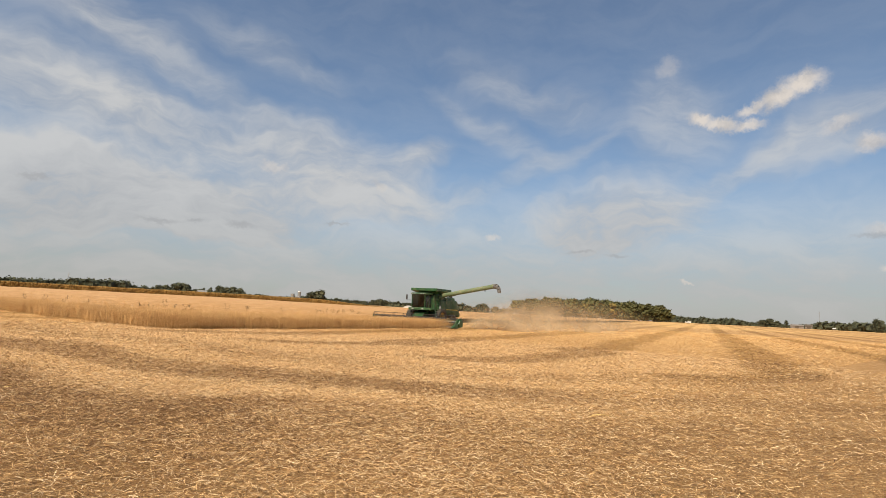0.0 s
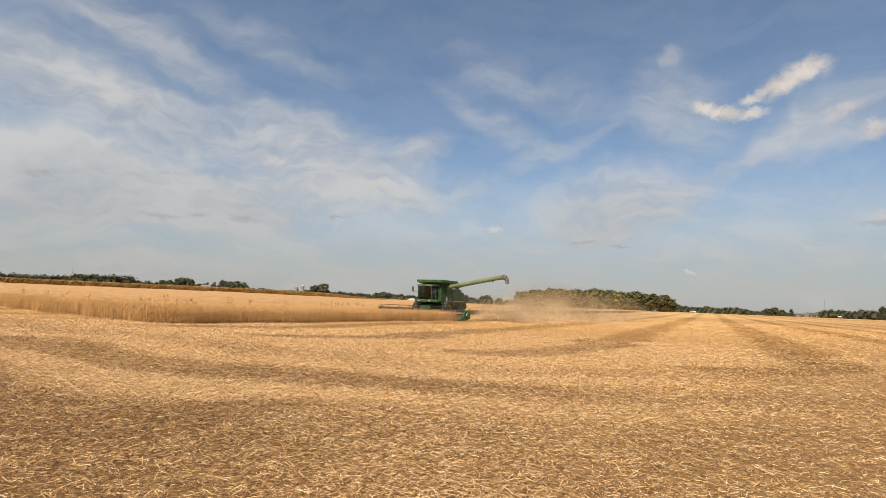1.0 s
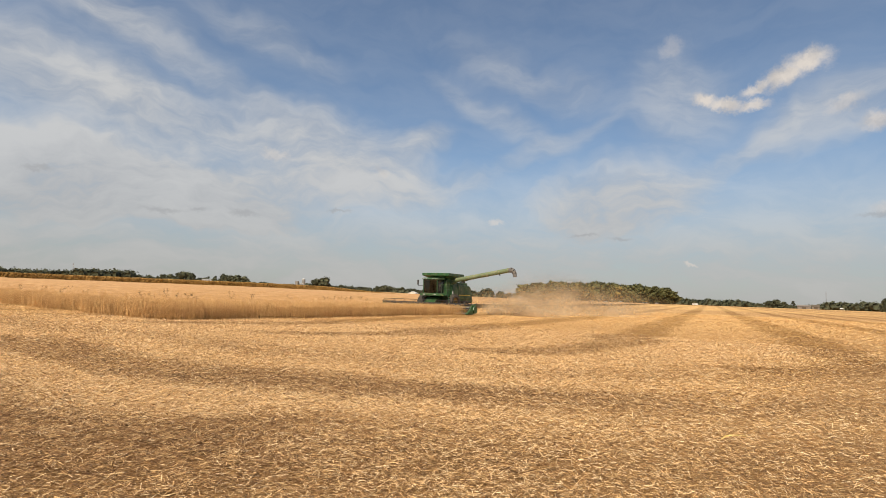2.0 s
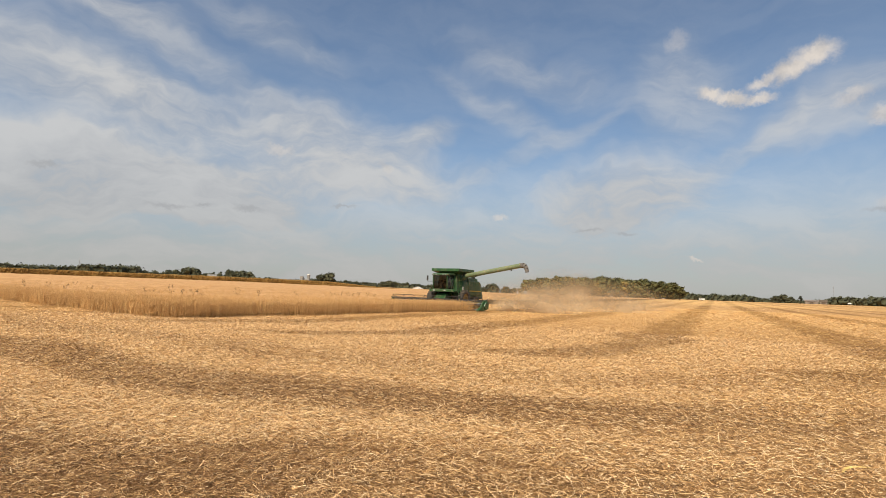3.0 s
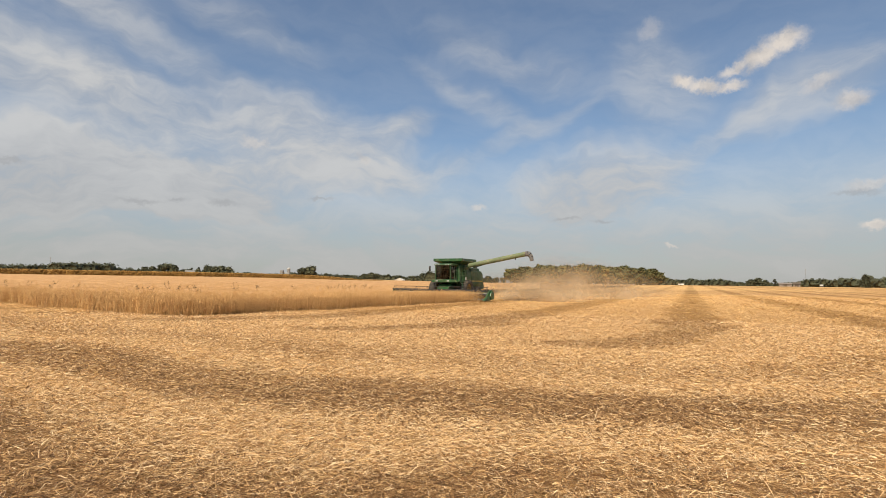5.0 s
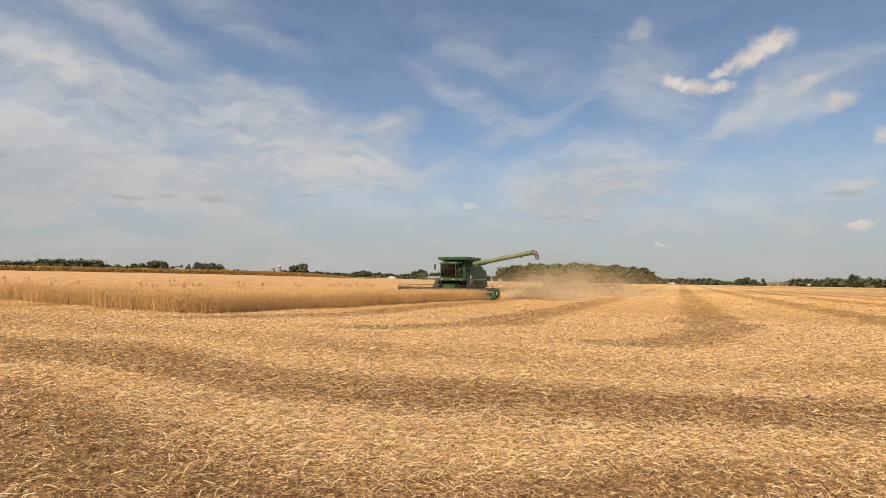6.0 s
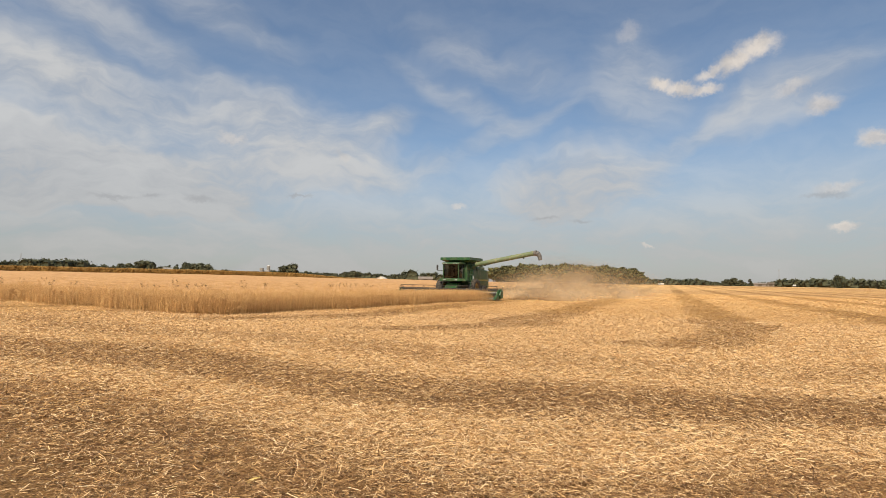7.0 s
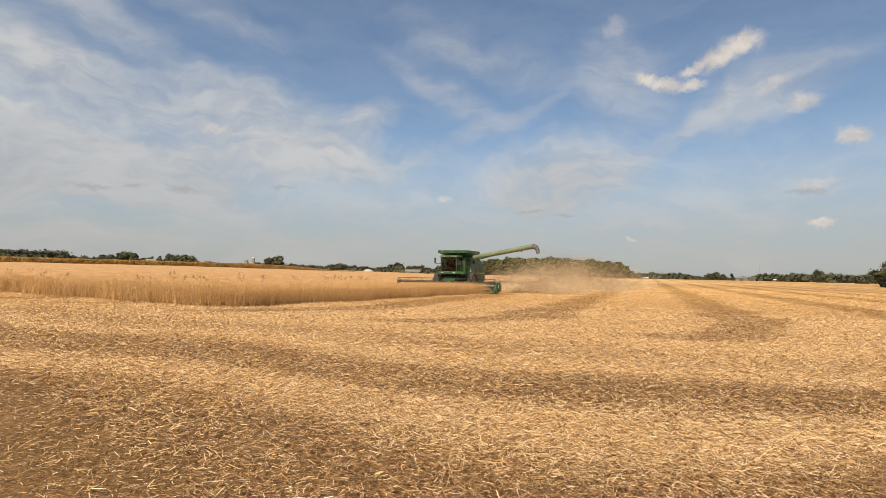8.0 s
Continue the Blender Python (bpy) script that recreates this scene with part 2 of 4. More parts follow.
    color = n.mix(n.step(wide, 0.4, 0.65, 0.0, 0.35), color, (0.90, 0.60, 0.235))
    n.put(bsdf.inputs["Base Color"], color)
    bsdf.inputs["Roughness"].default_value = 0.85
    bsdf.inputs["Specular IOR Level"].default_value = 0.2
    lump = n.math("ADD", n.math("MULTIPLY", stems, 0.5), n.math("ADD", n.math("MULTIPLY", clump, 0.9), n.math("MULTIPLY", gap_grain, 0.25)))
    bump(n, bsdf, lump, 1.0, 0.10)
    return m


def straw_material(name, lo, mid, hi):
    m, n, bsdf = material(name)
    r = n.add("ShaderNodeNewGeometry").outputs["Random Per Island"]
    color = n.mix(n.step(r, 0.0, 0.5), lo, mid)
    color = n.mix(n.step(r, 0.5, 1.0), color, hi)
    co = n.add("ShaderNodeTexCoord").outputs["Object"]
    color = n.mix(n.step(n.noise(co, 30.0, 3), 0.4, 0.75, 0.0, 0.4), color, lo)
    n.put(bsdf.inputs["Base Color"], color)
    bsdf.inputs["Roughness"].default_value = 0.62
    bsdf.inputs["Specular IOR Level"].default_value = 0.3
    return m


def leaf_material(name, lo, hi):
    m, n, bsdf = material(name)
    r = n.add("ShaderNodeNewGeometry").outputs["Random Per Island"]
    o = n.add("ShaderNodeObjectInfo").outputs["Random"]
    co = n.add("ShaderNodeTexCoord").outputs["Object"]
    fac = n.math("ADD", n.math("MULTIPLY", r, 0.4), n.math("ADD", n.math("MULTIPLY", o, 0.3), n.math("MULTIPLY", n.noise(co, 0.4, 3), 0.3)))
    n.put(bsdf.inputs["Base Color"], n.mix(fac, lo, hi))
    bsdf.inputs["Roughness"].default_value = 0.7
    bsdf.inputs["Specular IOR Level"].default_value = 0.2
    return m


def glass_material():
    m, n, bsdf = material("tinted_glass")
    bsdf.inputs["Base Color"].default_value = (0.16, 0.19, 0.18, 1)
    bsdf.inputs["Roughness"].default_value = 0.04
    bsdf.inputs["Transmission Weight"].default_value = 1.0
    bsdf.inputs["IOR"].default_value = 1.45
    return m


def dust_material():
    """Thin veils of harvest dust, denser low down and fading to nothing at their rims."""
    m, n, bsdf = material("harvest_dust")
    co = n.add("ShaderNodeTexCoord")
    uv = n.add("ShaderNodeSeparateXYZ", Vector=co.outputs["UV"])
    x, y = uv.outputs[0], uv.outputs[1]
    side = n.math("MULTIPLY", n.step(x, 0.0, 0.32), n.step(x, 0.55, 1.0, 1.0, 0.0))
    lift = n.step(y, 0.12, 0.95, 1.0, 0.0)
    cloud = n.step(n.noise(n.mapped(co.outputs["Object"], scale=(1, 1, 1.4)), 0.28, 5, 0.6), 0.30, 0.68)
    alpha = n.math("MULTIPLY", n.math("MULTIPLY", side, lift), n.math("MULTIPLY", n.math("ADD", cloud, 0.60), 0.54), clamp=True)
    tint = n.mix(cloud, (0.56, 0.425, 0.265), (0.66, 0.51, 0.33))
    n.tree.nodes.remove(bsdf)
    front, through_light, clear = n.add("ShaderNodeBsdfDiffuse", Color=tint), n.add("ShaderNodeBsdfTranslucent", Color=tint), n.add("ShaderNodeBsdfTransparent")
    grain = n.add("ShaderNodeMixShader", Fac=0.5)
    n.tree.links.new(front.outputs[0], grain.inputs[1])
    n.tree.links.new(through_light.outputs[0], grain.inputs[2])
    veil_mix = n.add("ShaderNodeMixShader", Fac=alpha)
    n.tree.links.new(clear.outputs[0], veil_mix.inputs[1])
    n.tree.links.new(grain.outputs[0], veil_mix.inputs[2])
    for node in n.tree.nodes:
        if node.type == "OUTPUT_MATERIAL":
            n.tree.links.new(veil_mix.outputs[0], node.inputs[0])
    return m


M_GROUND = stubble_material()
M_STRAW = straw_material("pale_straw", (0.42, 0.235, 0.092), (0.79, 0.52, 0.245), (0.95, 0.74, 0.46))
M_CHAFF = straw_material("brown_straw", (0.080, 0.037, 0.014), (0.25, 0.130, 0.050), (0.54, 0.335, 0.152))
M_TUFT = straw_material("golden_straw", (0.46, 0.245, 0.085), (0.82, 0.51, 0.205), (0.97, 0.70, 0.36))
M_GOLDBROWN = straw_material("golden_brown_chaff", (0.27, 0.135, 0.042), (0.52, 0.295, 0.095), (0.76, 0.47, 0.18))
M_BEAN = straw_material("dry_soybean", (0.36, 0.20, 0.075), (0.57, 0.345, 0.138), (0.70, 0.455, 0.20))
M_CANOPY = surface("soybean_canopy", (0.37, 0.207, 0.088), (0.59, 0.36, 0.175), scale=0.5, rough=0.9, relief=0.2, spec=0.1)
M_CORN = surface("ripe_corn", (0.175, 0.098, 0.028), (0.32, 0.19, 0.058), scale=0.25, rough=0.85, spec=0.15)
M_WEED = straw_material("dead_weed", (0.09, 0.055, 0.025), (0.17, 0.10, 0.04), (0.26, 0.17, 0.07))
M_GREEN = surface("green_paint", (0.013, 0.056, 0.015), (0.024, 0.094, 0.028), scale=1.2, rough=0.38, dust=0.35)
# Shaded copy of the machine's green: shade put in the colour, dust over it.
M_GREEN_SHADED = surface("shaded_green_panel", (0.02, 0.06, 0.02), (0.035, 0.10, 0.035), scale=1.0, rough=0.5, dust=0.5)
M_FADED = surface("faded_green_paint", (0.088, 0.128, 0.058), (0.17, 0.195, 0.10), scale=1.0, rough=0.5, dust=0.6)
M_YELLOW = surface("yellow_paint", (0.55, 0.38, 0.03), (0.75, 0.55, 0.05), scale=2.0, rough=0.45, dust=0.4)
# Base mixed darker than yellow_paint; a paler dust layer lies over it.
M_RIM = surface("dark_yellow_rim", (0.16, 0.11, 0.03), (0.30, 0.21, 0.06), scale=2.0, rough=0.6, dust=0.5)
M_STALK = surface("dry_yellow_leaf", (0.55, 0.38, 0.10), (0.78, 0.58, 0.22), scale=6.0, rough=0.6)
M_BLACK = surface("black_plastic", (0.012, 0.012, 0.012), (0.03, 0.03, 0.028), scale=3.0, rough=0.55, dust=0.25)
M_RUBBER = surface("tyre_rubber", (0.022, 0.02, 0.018), (0.06, 0.052, 0.042), scale=2.5, rough=0.85, relief=0.01, dust=0.3)
M_STEEL = surface("worn_steel", (0.22, 0.21, 0.19), (0.50, 0.48, 0.44), scale=3.0, rough=0.4, metal=0.7, dust=0.4)
M_GREY = surface("grey_rubber_spout", (0.085, 0.078, 0.072), (0.17, 0.155, 0.14), scale=3.0, rough=0.8)
M_SEAT = surface("seat_cloth", (0.010, 0.012, 0.012), (0.025, 0.027, 0.026), scale=8.0, rough=0.9)
M_LAMP = surface("lamp_lens", (0.30, 0.30, 0.29), (0.45, 0.45, 0.43), scale=5.0, rough=0.15)
M_GLASS = glass_material()
M_LEAF = leaf_material("oak_leaves", (0.054, 0.056, 0.021), (0.122, 0.112, 0.040))
M_LEAF_GOLD = leaf_material("turning_leaves", (0.13, 0.10, 0.028), (0.28, 0.20, 0.055))
# Dark leaves lightened for distance haze, which is put into the colour.
M_LEAF_DARK = leaf_material("hazed_dark_leaves", (0.042, 0.047, 0.028), (0.098, 0.100, 0.056))
# Far leaves mixed paler and greyer: the air's haze is painted into them.
M_LEAF_FAR = leaf_material("hazy_leaves", (0.055, 0.062, 0.038), (0.10, 0.105, 0.06))
M_BARK = surface("bark", (0.06, 0.045, 0.03), (0.14, 0.11, 0.08), scale=2.0, rough=0.9, relief=0.02)
M_CONCRETE = surface("silo_concrete", (0.17, 0.165, 0.155), (0.28, 0.27, 0.25), scale=0.8, rough=0.85)
M_ROOF = surface("pale_metal_roof", (0.50, 0.49, 0.46), (0.68, 0.67, 0.63), scale=0.5, rough=0.45)
M_WHITE = surface("white_paint", (0.68, 0.67, 0.64), (0.84, 0.83, 0.80), scale=0.7, rough=0.5)
M_WALL = surface("weathered_siding", (0.30, 0.25, 0.21), (0.46, 0.40, 0.34), scale=0.6, rough=0.8)
M_DRAB = surface("drab_siding", (0.15, 0.125, 0.105), (0.25, 0.21, 0.175), scale=0.6, rough=0.8)
M_DUST = dust_material()

# ---------------------------------------------------------------- building helpers
def thing(name, at, label, category, group="", turn=0.0):
    ob = new(name)
    ob.matrix_world = Matrix.Translation(at) @ Matrix.Rotation(turn, 4, "Z")
    return tagged(ob, label, category, group)


def mesh_from(name, bm, mat, soft=False):
    me = bpy.data.meshes.new(name)
    bmesh.ops.recalc_face_normals(bm, faces=bm.faces)
    bm.to_mesh(me)
    bm.free()
    me.materials.append(mat)
    if soft:
        me.shade_smooth()
    return me


def part(name, bm, mat, parent, label="", soft=False):
    ob = new(name, mesh_from(name, bm, mat, soft))
    ob.parent = parent
    if label:
        ob["label"] = label
    return ob


def sheet(name, co, quads, mat, soft=False, uv=None):
    """A mesh from numpy arrays of places and four-cornered faces."""
    me = bpy.data.meshes.new(name)
    co, quads = np.asarray(co, np.float32), np.asarray(quads, np.int32)
    me.vertices.add(len(co))
    me.vertices.foreach_set("co", co.ravel())
    me.loops.add(quads.size)
    me.loops.foreach_set("vertex_index", quads.ravel())
    me.polygons.add(len(quads))
    me.polygons.foreach_set("loop_start", np.arange(0, quads.size, 4, dtype=np.int32))
    if uv is not None:
        layer = me.uv_layers.new(name="UVMap")
        layer.data.foreach_set("uv", np.asarray(uv, np.float32)[quads.ravel()].ravel())
    me.update(calc_edges=True)
    me.validate()
    me.materials.append(mat)
    if soft:
        me.shade_smooth()
    return new(name, me)


def box(bm, x0, x1, y0, y1, z0, z1, bevel=0.0, m=None):
    r = bmesh.ops.create_cube(bm, size=1.0)
    vs = r["verts"]
    bmesh.ops.scale(bm, vec=(x1 - x0, y1 - y0, z1 - z0), verts=vs)
    bmesh.ops.translate(bm, vec=((x0 + x1) / 2, (y0 + y1) / 2, (z0 + z1) / 2), verts=vs)
    if m is not None:
        bmesh.ops.transform(bm, matrix=m, verts=vs)
    if bevel:
        es = {e for v in vs for e in v.link_edges}
        bmesh.ops.bevel(bm, geom=list(es), offset=bevel, segments=2, affect="EDGES", profile=0.6)


def boxed(*a, bevel=0.02, m=None):
    bm = bmesh.new()
    box(bm, *a, bevel=bevel, m=m)
    return bm


def rod(bm, a, b, r, sides=8, r2=None):
    a, b = Vector(a), Vector(b)
    m = Matrix.Translation((a + b) / 2) @ (b - a).to_track_quat("Z", "Y").to_matrix().to_4x4()
    bmesh.ops.create_cone(bm, cap_ends=True, segments=sides, radius1=r, radius2=r if r2 is None else r2, depth=(b - a).length, matrix=m)


def rods(lines, r, sides=8):
    bm = bmesh.new()
    for a, b in lines:
        rod(bm, a, b, r, sides)
    return bm


def prism(outline, y0, y1, bevel=0.0):
    """A side outline in x and z, pulled out across y."""
    bm = bmesh.new()
    one = [bm.verts.new((x, y0, z)) for x, z in outline]
    two = [bm.verts.new((x, y1, z)) for x, z in outline]
    bm.faces.new(one)
    bm.faces.new(two[::-1])
    for i in range(len(one)):
        j = (i + 1) % len(one)
        bm.faces.new((one[i], one[j], two[j], two[i]))
    if bevel:
        bmesh.ops.bevel(bm, geom=list(bm.edges), offset=bevel, segments=2, affect="EDGES", profile=0.6)
    return bm


def lathe(profile, y=0.0, x=0.0, z=0.0, steps=32):
    """A ring about an axle along y, from pairs of offset and radius."""
    bm = bmesh.new()
    rings = []
    for i in range(steps):
        a = 2 * math.pi * i / steps
        rings.append([bm.verts.new((x + r * math.cos(a), y + o, z + r * math.sin(a))) for o, r in profile])
    for i in range(steps):
        p, q = rings[i], rings[(i + 1) % steps]
        for k in range(len(profile) - 1):
            bm.faces.new((p[k], p[k + 1], q[k + 1], q[k]))
    return bm


# ---------------------------------------------------------------- ground
def build_ground():
    g = np.linspace(-1, 1, 240)
    line = 22 * np.sinh(5.95 * g) / math.sinh(5.95) * (4400 / 22)
    xs, ys = np.meshgrid(line - 2, line + 14, indexing="ij")
    bumps = 0.05 * np.sin(xs * 0.31 + 1.0) * np.sin(ys * 0.23) * smooth(-np.hypot(xs, ys), -120, -20)
    zs = rise(xs, ys) + bumps
    n = len(line)
    i = np.arange(n * n).reshape(n, n)
    quads = np.stack([i[:-1, :-1], i[1:, :-1], i[1:, 1:], i[:-1, 1:]], -1).reshape(-1, 4)
    ob = sheet("ground", np.stack([xs, ys, zs], -1).reshape(-1, 3), quads, M_GROUND, True)
    tagged(ob, "harvested field of golden straw with brown chaff bands", "ground", kind="structure")


def low(x, y):
    return rise(x, y) + 0.05 * np.sin(x * 0.31 + 1.0) * np.sin(y * 0.23) * smooth(-np.hypot(x, y), -120, -20)


def ribbons(start, along, side, bow, width):
    """Bent two-piece ribbons: places and faces."""
    a, c = start - along / 2, start + along / 2
    b = start + bow
    w = side * width[:, None] / 2
    co = np.stack([a - w, a + w, b - w, b + w, c - w * 0.5, c + w * 0.5], 1).reshape(-1, 3)
    k = np.arange(len(start))[:, None] * 6
    quads = np.concatenate([k + [0, 1, 3, 2], k + [2, 3, 5, 4]], 1).reshape(-1, 4)
    return co, quads


def build_straw():
    """Chopped straw: very many short bits, some long bent stems, thickest near the camera."""
    rng = np.random.default_rng(5)
    for n, mean, longest, far, names in (
        (820000, 0.016, 0.11, 30.0, (("chopped_straw", M_STRAW, "short pale chopped straw covering the stubble"), ("chopped_chaff", M_CHAFF, "short brown chaff covering the stubble"))),
        (185000, 0.036, 0.34, 32.0, (("loose_straw", M_STRAW, "loose pale straw stems strewn over the stubble"), ("brown_stems", M_CHAFF, "loose brown stems strewn over the stubble"))),
    ):
        q, az = rng.random(n), np.radians(rng.uniform(-44, 46, n))
        d = (3.4 ** 0.45 + rng.random(n) * (far ** 0.45 - 3.4 ** 0.45)) ** (1 / 0.45)
        x, y = 0.4 - 7.8 * q + d * np.sin(az), -0.6 + 5.4 * np.minimum(1.0, q * 1.7) + d * np.cos(az)
        tuft = np.sin(x * 4.1 + 1.9 * np.sin(y * 2.7)) * np.sin(y * 5.6 + 1.7 * np.sin(x * 3.3)) * 0.5 + 0.5
        tuft = 0.5 * tuft + 0.5 * (np.sin(x * 9.7 + 2.3 * np.sin(y * 6.1)) * np.sin(y * 11.3 + 2.1 * np.sin(x * 7.3)) * 0.5 + 0.5)
        band = np.clip(chaff(x + 0.5 * np.sin(y * 0.9), y + 0.5 * np.sin(x * 0.7)), 0, 1)
        v, w = across(x, y)
        band = band * (1 - 0.28 * smooth(w, 16.5, 18.5))
        knot = np.sin(x * 21.0 + 2.1 * np.sin(y * 13.7)) * np.sin(y * 24.0 + 2.3 * np.sin(x * 16.1)) * 0.5 + 0.5
        tuft = 0.45 * tuft + 0.55 * knot
        keep = ~in_beans(v, w) & (rng.random(n) < (0.30 + 1.15 * tuft) * (1 - 0.15 * band))
        x, y, band, d, tuft = x[keep], y[keep], band[keep], d[keep], tuft[keep]
        n = len(x)
        turn = rng.uniform(0, 2 * math.pi, n)
        long = rng.gamma(3.0, mean, n).clip(0.02, longest)
        tilt = rng.normal(0, 0.20, n)
        up = rng.random(n) < 0.012
        tilt[up] = rng.uniform(0.6, 1.4, up.sum())
        along = np.stack([np.cos(turn) * np.cos(tilt), np.sin(turn) * np.cos(tilt), np.sin(tilt)], -1) * long[:, None]
        lean = rng.normal(0, 0.6, n)
        side = np.stack([-np.sin(turn) * np.cos(lean), np.cos(turn) * np.cos(lean), np.sin(lean)], -1)
        z = low(x, y) + 0.006 + np.abs(np.sin(tilt)) * long / 2 + 0.075 * tuft ** 1.5 * rng.random(n) ** 0.6 + 0.018 * rng.random(n)
        bow = side * (rng.normal(0, 0.16, n) * long)[:, None] + np.array([0, 0, 1.0]) * (rng.random(n) * 0.10 * long)[:, None]
        width = rng.uniform(0.0025, 0.0062, n) * (0.85 + 0.075 * np.maximum(0, d - 4)) * (0.72 if longest > 0.2 else 1.0)
        start = np.stack([x, y, z], -1)
        # More brown pieces low between tufts: painted shade for gaps, besides real chaff.
        dark = rng.random(n) < 0.10 + 0.16 * (1 - tuft) + 0.64 * band
        for sel, (name, mat, label) in zip((~dark, dark), names):
            if longest < 0.2:
                w2 = side[sel] * width[sel][:, None] / 2
                p, q = start[sel] - along[sel] / 2, start[sel] + along[sel] / 2
                co = np.stack([p - w2, p + w2, q + w2, q - w2], 1).reshape(-1, 3)
                quads = np.arange(len(co)).reshape(-1, 4)
            else:
                co, quads = ribbons(start[sel], along[sel], side[sel], bow[sel], width[sel])
            tagged(sheet(name, co, quads, mat), label, "straw", kind="stuff")


def build_clumps():
    """Ridges and tufts of straw further off, where single stems no longer show."""
    rng = np.random.default_rng(9)
    n = 270000
    az, d = np.radians(rng.uniform(-48, 46, n)), 10 * (110 / 10) ** (rng.random(n) ** 0.85)
    x, y = EYE[0] + d * np.sin(az), EYE[1] + d * np.cos(az)
    v, w = across(x, y)
    keep = ~in_beans(v, w, -0.3) & ~((v > CUT_V - 1) & (v < EDGE + 0.6) & (w > CUT_W - 1) & (w < CUT_W + 11))
    x, y, d = x[keep], y[keep], d[keep]
    n = len(x)
    band = np.clip(chaff(x + 0.5 * np.sin(y * 0.9), y + 0.5 * np.sin(x * 0.7)), 0, 1)
    turn, lean = rng.uniform(0, 2 * math.pi, n), rng.uniform(0.1, 0.9, n)
    size = 0.35 + d / 45
    long, wide = rng.uniform(0.025, 0.075, n) * size, rng.uniform(0.0032, 0.0082, n) * size
    along = np.stack([np.cos(turn), np.sin(turn), rng.normal(0, 0.15, n)], -1) * long[:, None]
    side = np.stack([-np.sin(turn) * np.cos(lean), np.cos(turn) * np.cos(lean), np.sin(lean)], -1) * wide[:, None]
    c = np.stack([x, y, low(x, y) + 0.01 + np.sin(lean) * wide / 2 + 0.03 * rng.random(n)], -1)
    co = np.stack([c - along - side, c + along - side, c + along * 0.6 + side, c - along * 0.6 + side], 1)
    dark = rng.random(n) < 0.12 + 0.80 * band
    for sel, name, mat, label in ((~dark, "straw_tufts", M_TUFT, "pale tufts of straw across the far stubble"), (dark, "chaff_tufts", M_GOLDBROWN, "brown tufts of chaff across the far stubble")):
        p = co[sel].reshape(-1, 3)
        tagged(sheet(name, p, np.arange(len(p)).reshape(-1, 4), mat), label, "straw", kind="stuff")


# ---------------------------------------------------------------- crops
EDGE, HEADLAND, CUT_W, CUT_V = -22.75, 19.7, 49.9, -33.2


def side_edge(w):
    """Where the standing beans end beside the last pass: drawn back towards the headland."""
    w = np.asarray(w, float)
    return EDGE - 0.115 * np.maximum(0, 50.0 - w) + 0.25 * np.sin(w * 0.9) + 0.2 * np.sin(w * 0.37 + 1)


def headland_edge(v):
    """Where the standing beans begin along the headland."""
    v = np.asarray(v, float)
    near = HEADLAND + 0.3 * np.sin(v * 0.8) + 0.2 * np.sin(v * 0.31) + 0.20 * np.maximum(0, -29 - v)
    return near + 2.2 * np.maximum(0, 1 - np.maximum(0, -25.6 - v) / 3.0) ** 2


def in_beans(v, w, inset=0.0):
    v, w = np.asarray(v, float), np.asarray(w, float)
    inside = (v < side_edge(w) - inset) & (w > headland_edge(v) + inset)
    return inside & ~((v > CUT_V - inset) & (w > CUT_W - inset))


def plants(rng, x, y, tall, bits, size, first=0.15):
    """Dry bean plants: a stem and its pods and curled leaves, as ribbons and small faces."""
    n = len(x)
    z = low(x, y)
    lean = rng.normal(0, 0.10, (n, 2))
    turn = rng.uniform(0, math.pi, n)
    side = np.stack([np.cos(turn), np.sin(turn), np.zeros(n)], -1)
    along = np.stack([lean[:, 0] * tall, lean[:, 1] * tall, tall], -1)
    mid = np.stack([x, y, z], -1) + along / 2
    co, quads = ribbons(mid, along, side, side * rng.normal(0, 0.02, n)[:, None], np.full(n, 0.012))
    h = first + (1.02 - first) * rng.random((n, bits)) ** 0.8
    spread = (0.05 + 0.13 * rng.random((n, bits))) * (1.25 - 0.5 * h)
    a = rng.uniform(0, 2 * math.pi, (n, bits))
    c = np.stack([x[:, None] + lean[:, 0:1] * tall[:, None] * h + spread * np.cos(a), y[:, None] + lean[:, 1:2] * tall[:, None] * h + spread * np.sin(a), z[:, None] + tall[:, None] * h], -1).reshape(-1, 3)
    m = len(c)
    e1 = rng.normal(0, 1, (m, 3))
    e1[:, 2] *= 1.6
    e1 /= np.linalg.norm(e1, axis=1)[:, None]
    e2 = np.cross(e1, rng.normal(0, 1, (m, 3)))
    e2 /= np.linalg.norm(e2, axis=1)[:, None] + 1e-6
    s = (size * rng.uniform(0.6, 1.5, m))[:, None]
    q = np.stack([c - e1 * s, c - e2 * s * 0.35, c + e1 * s, c + e2 * s * 0.35], 1).reshape(-1, 3)
    f = np.arange(m * 4).reshape(-1, 4) + len(co)
    return np.concatenate([co, q]), np.concatenate([quads, f])


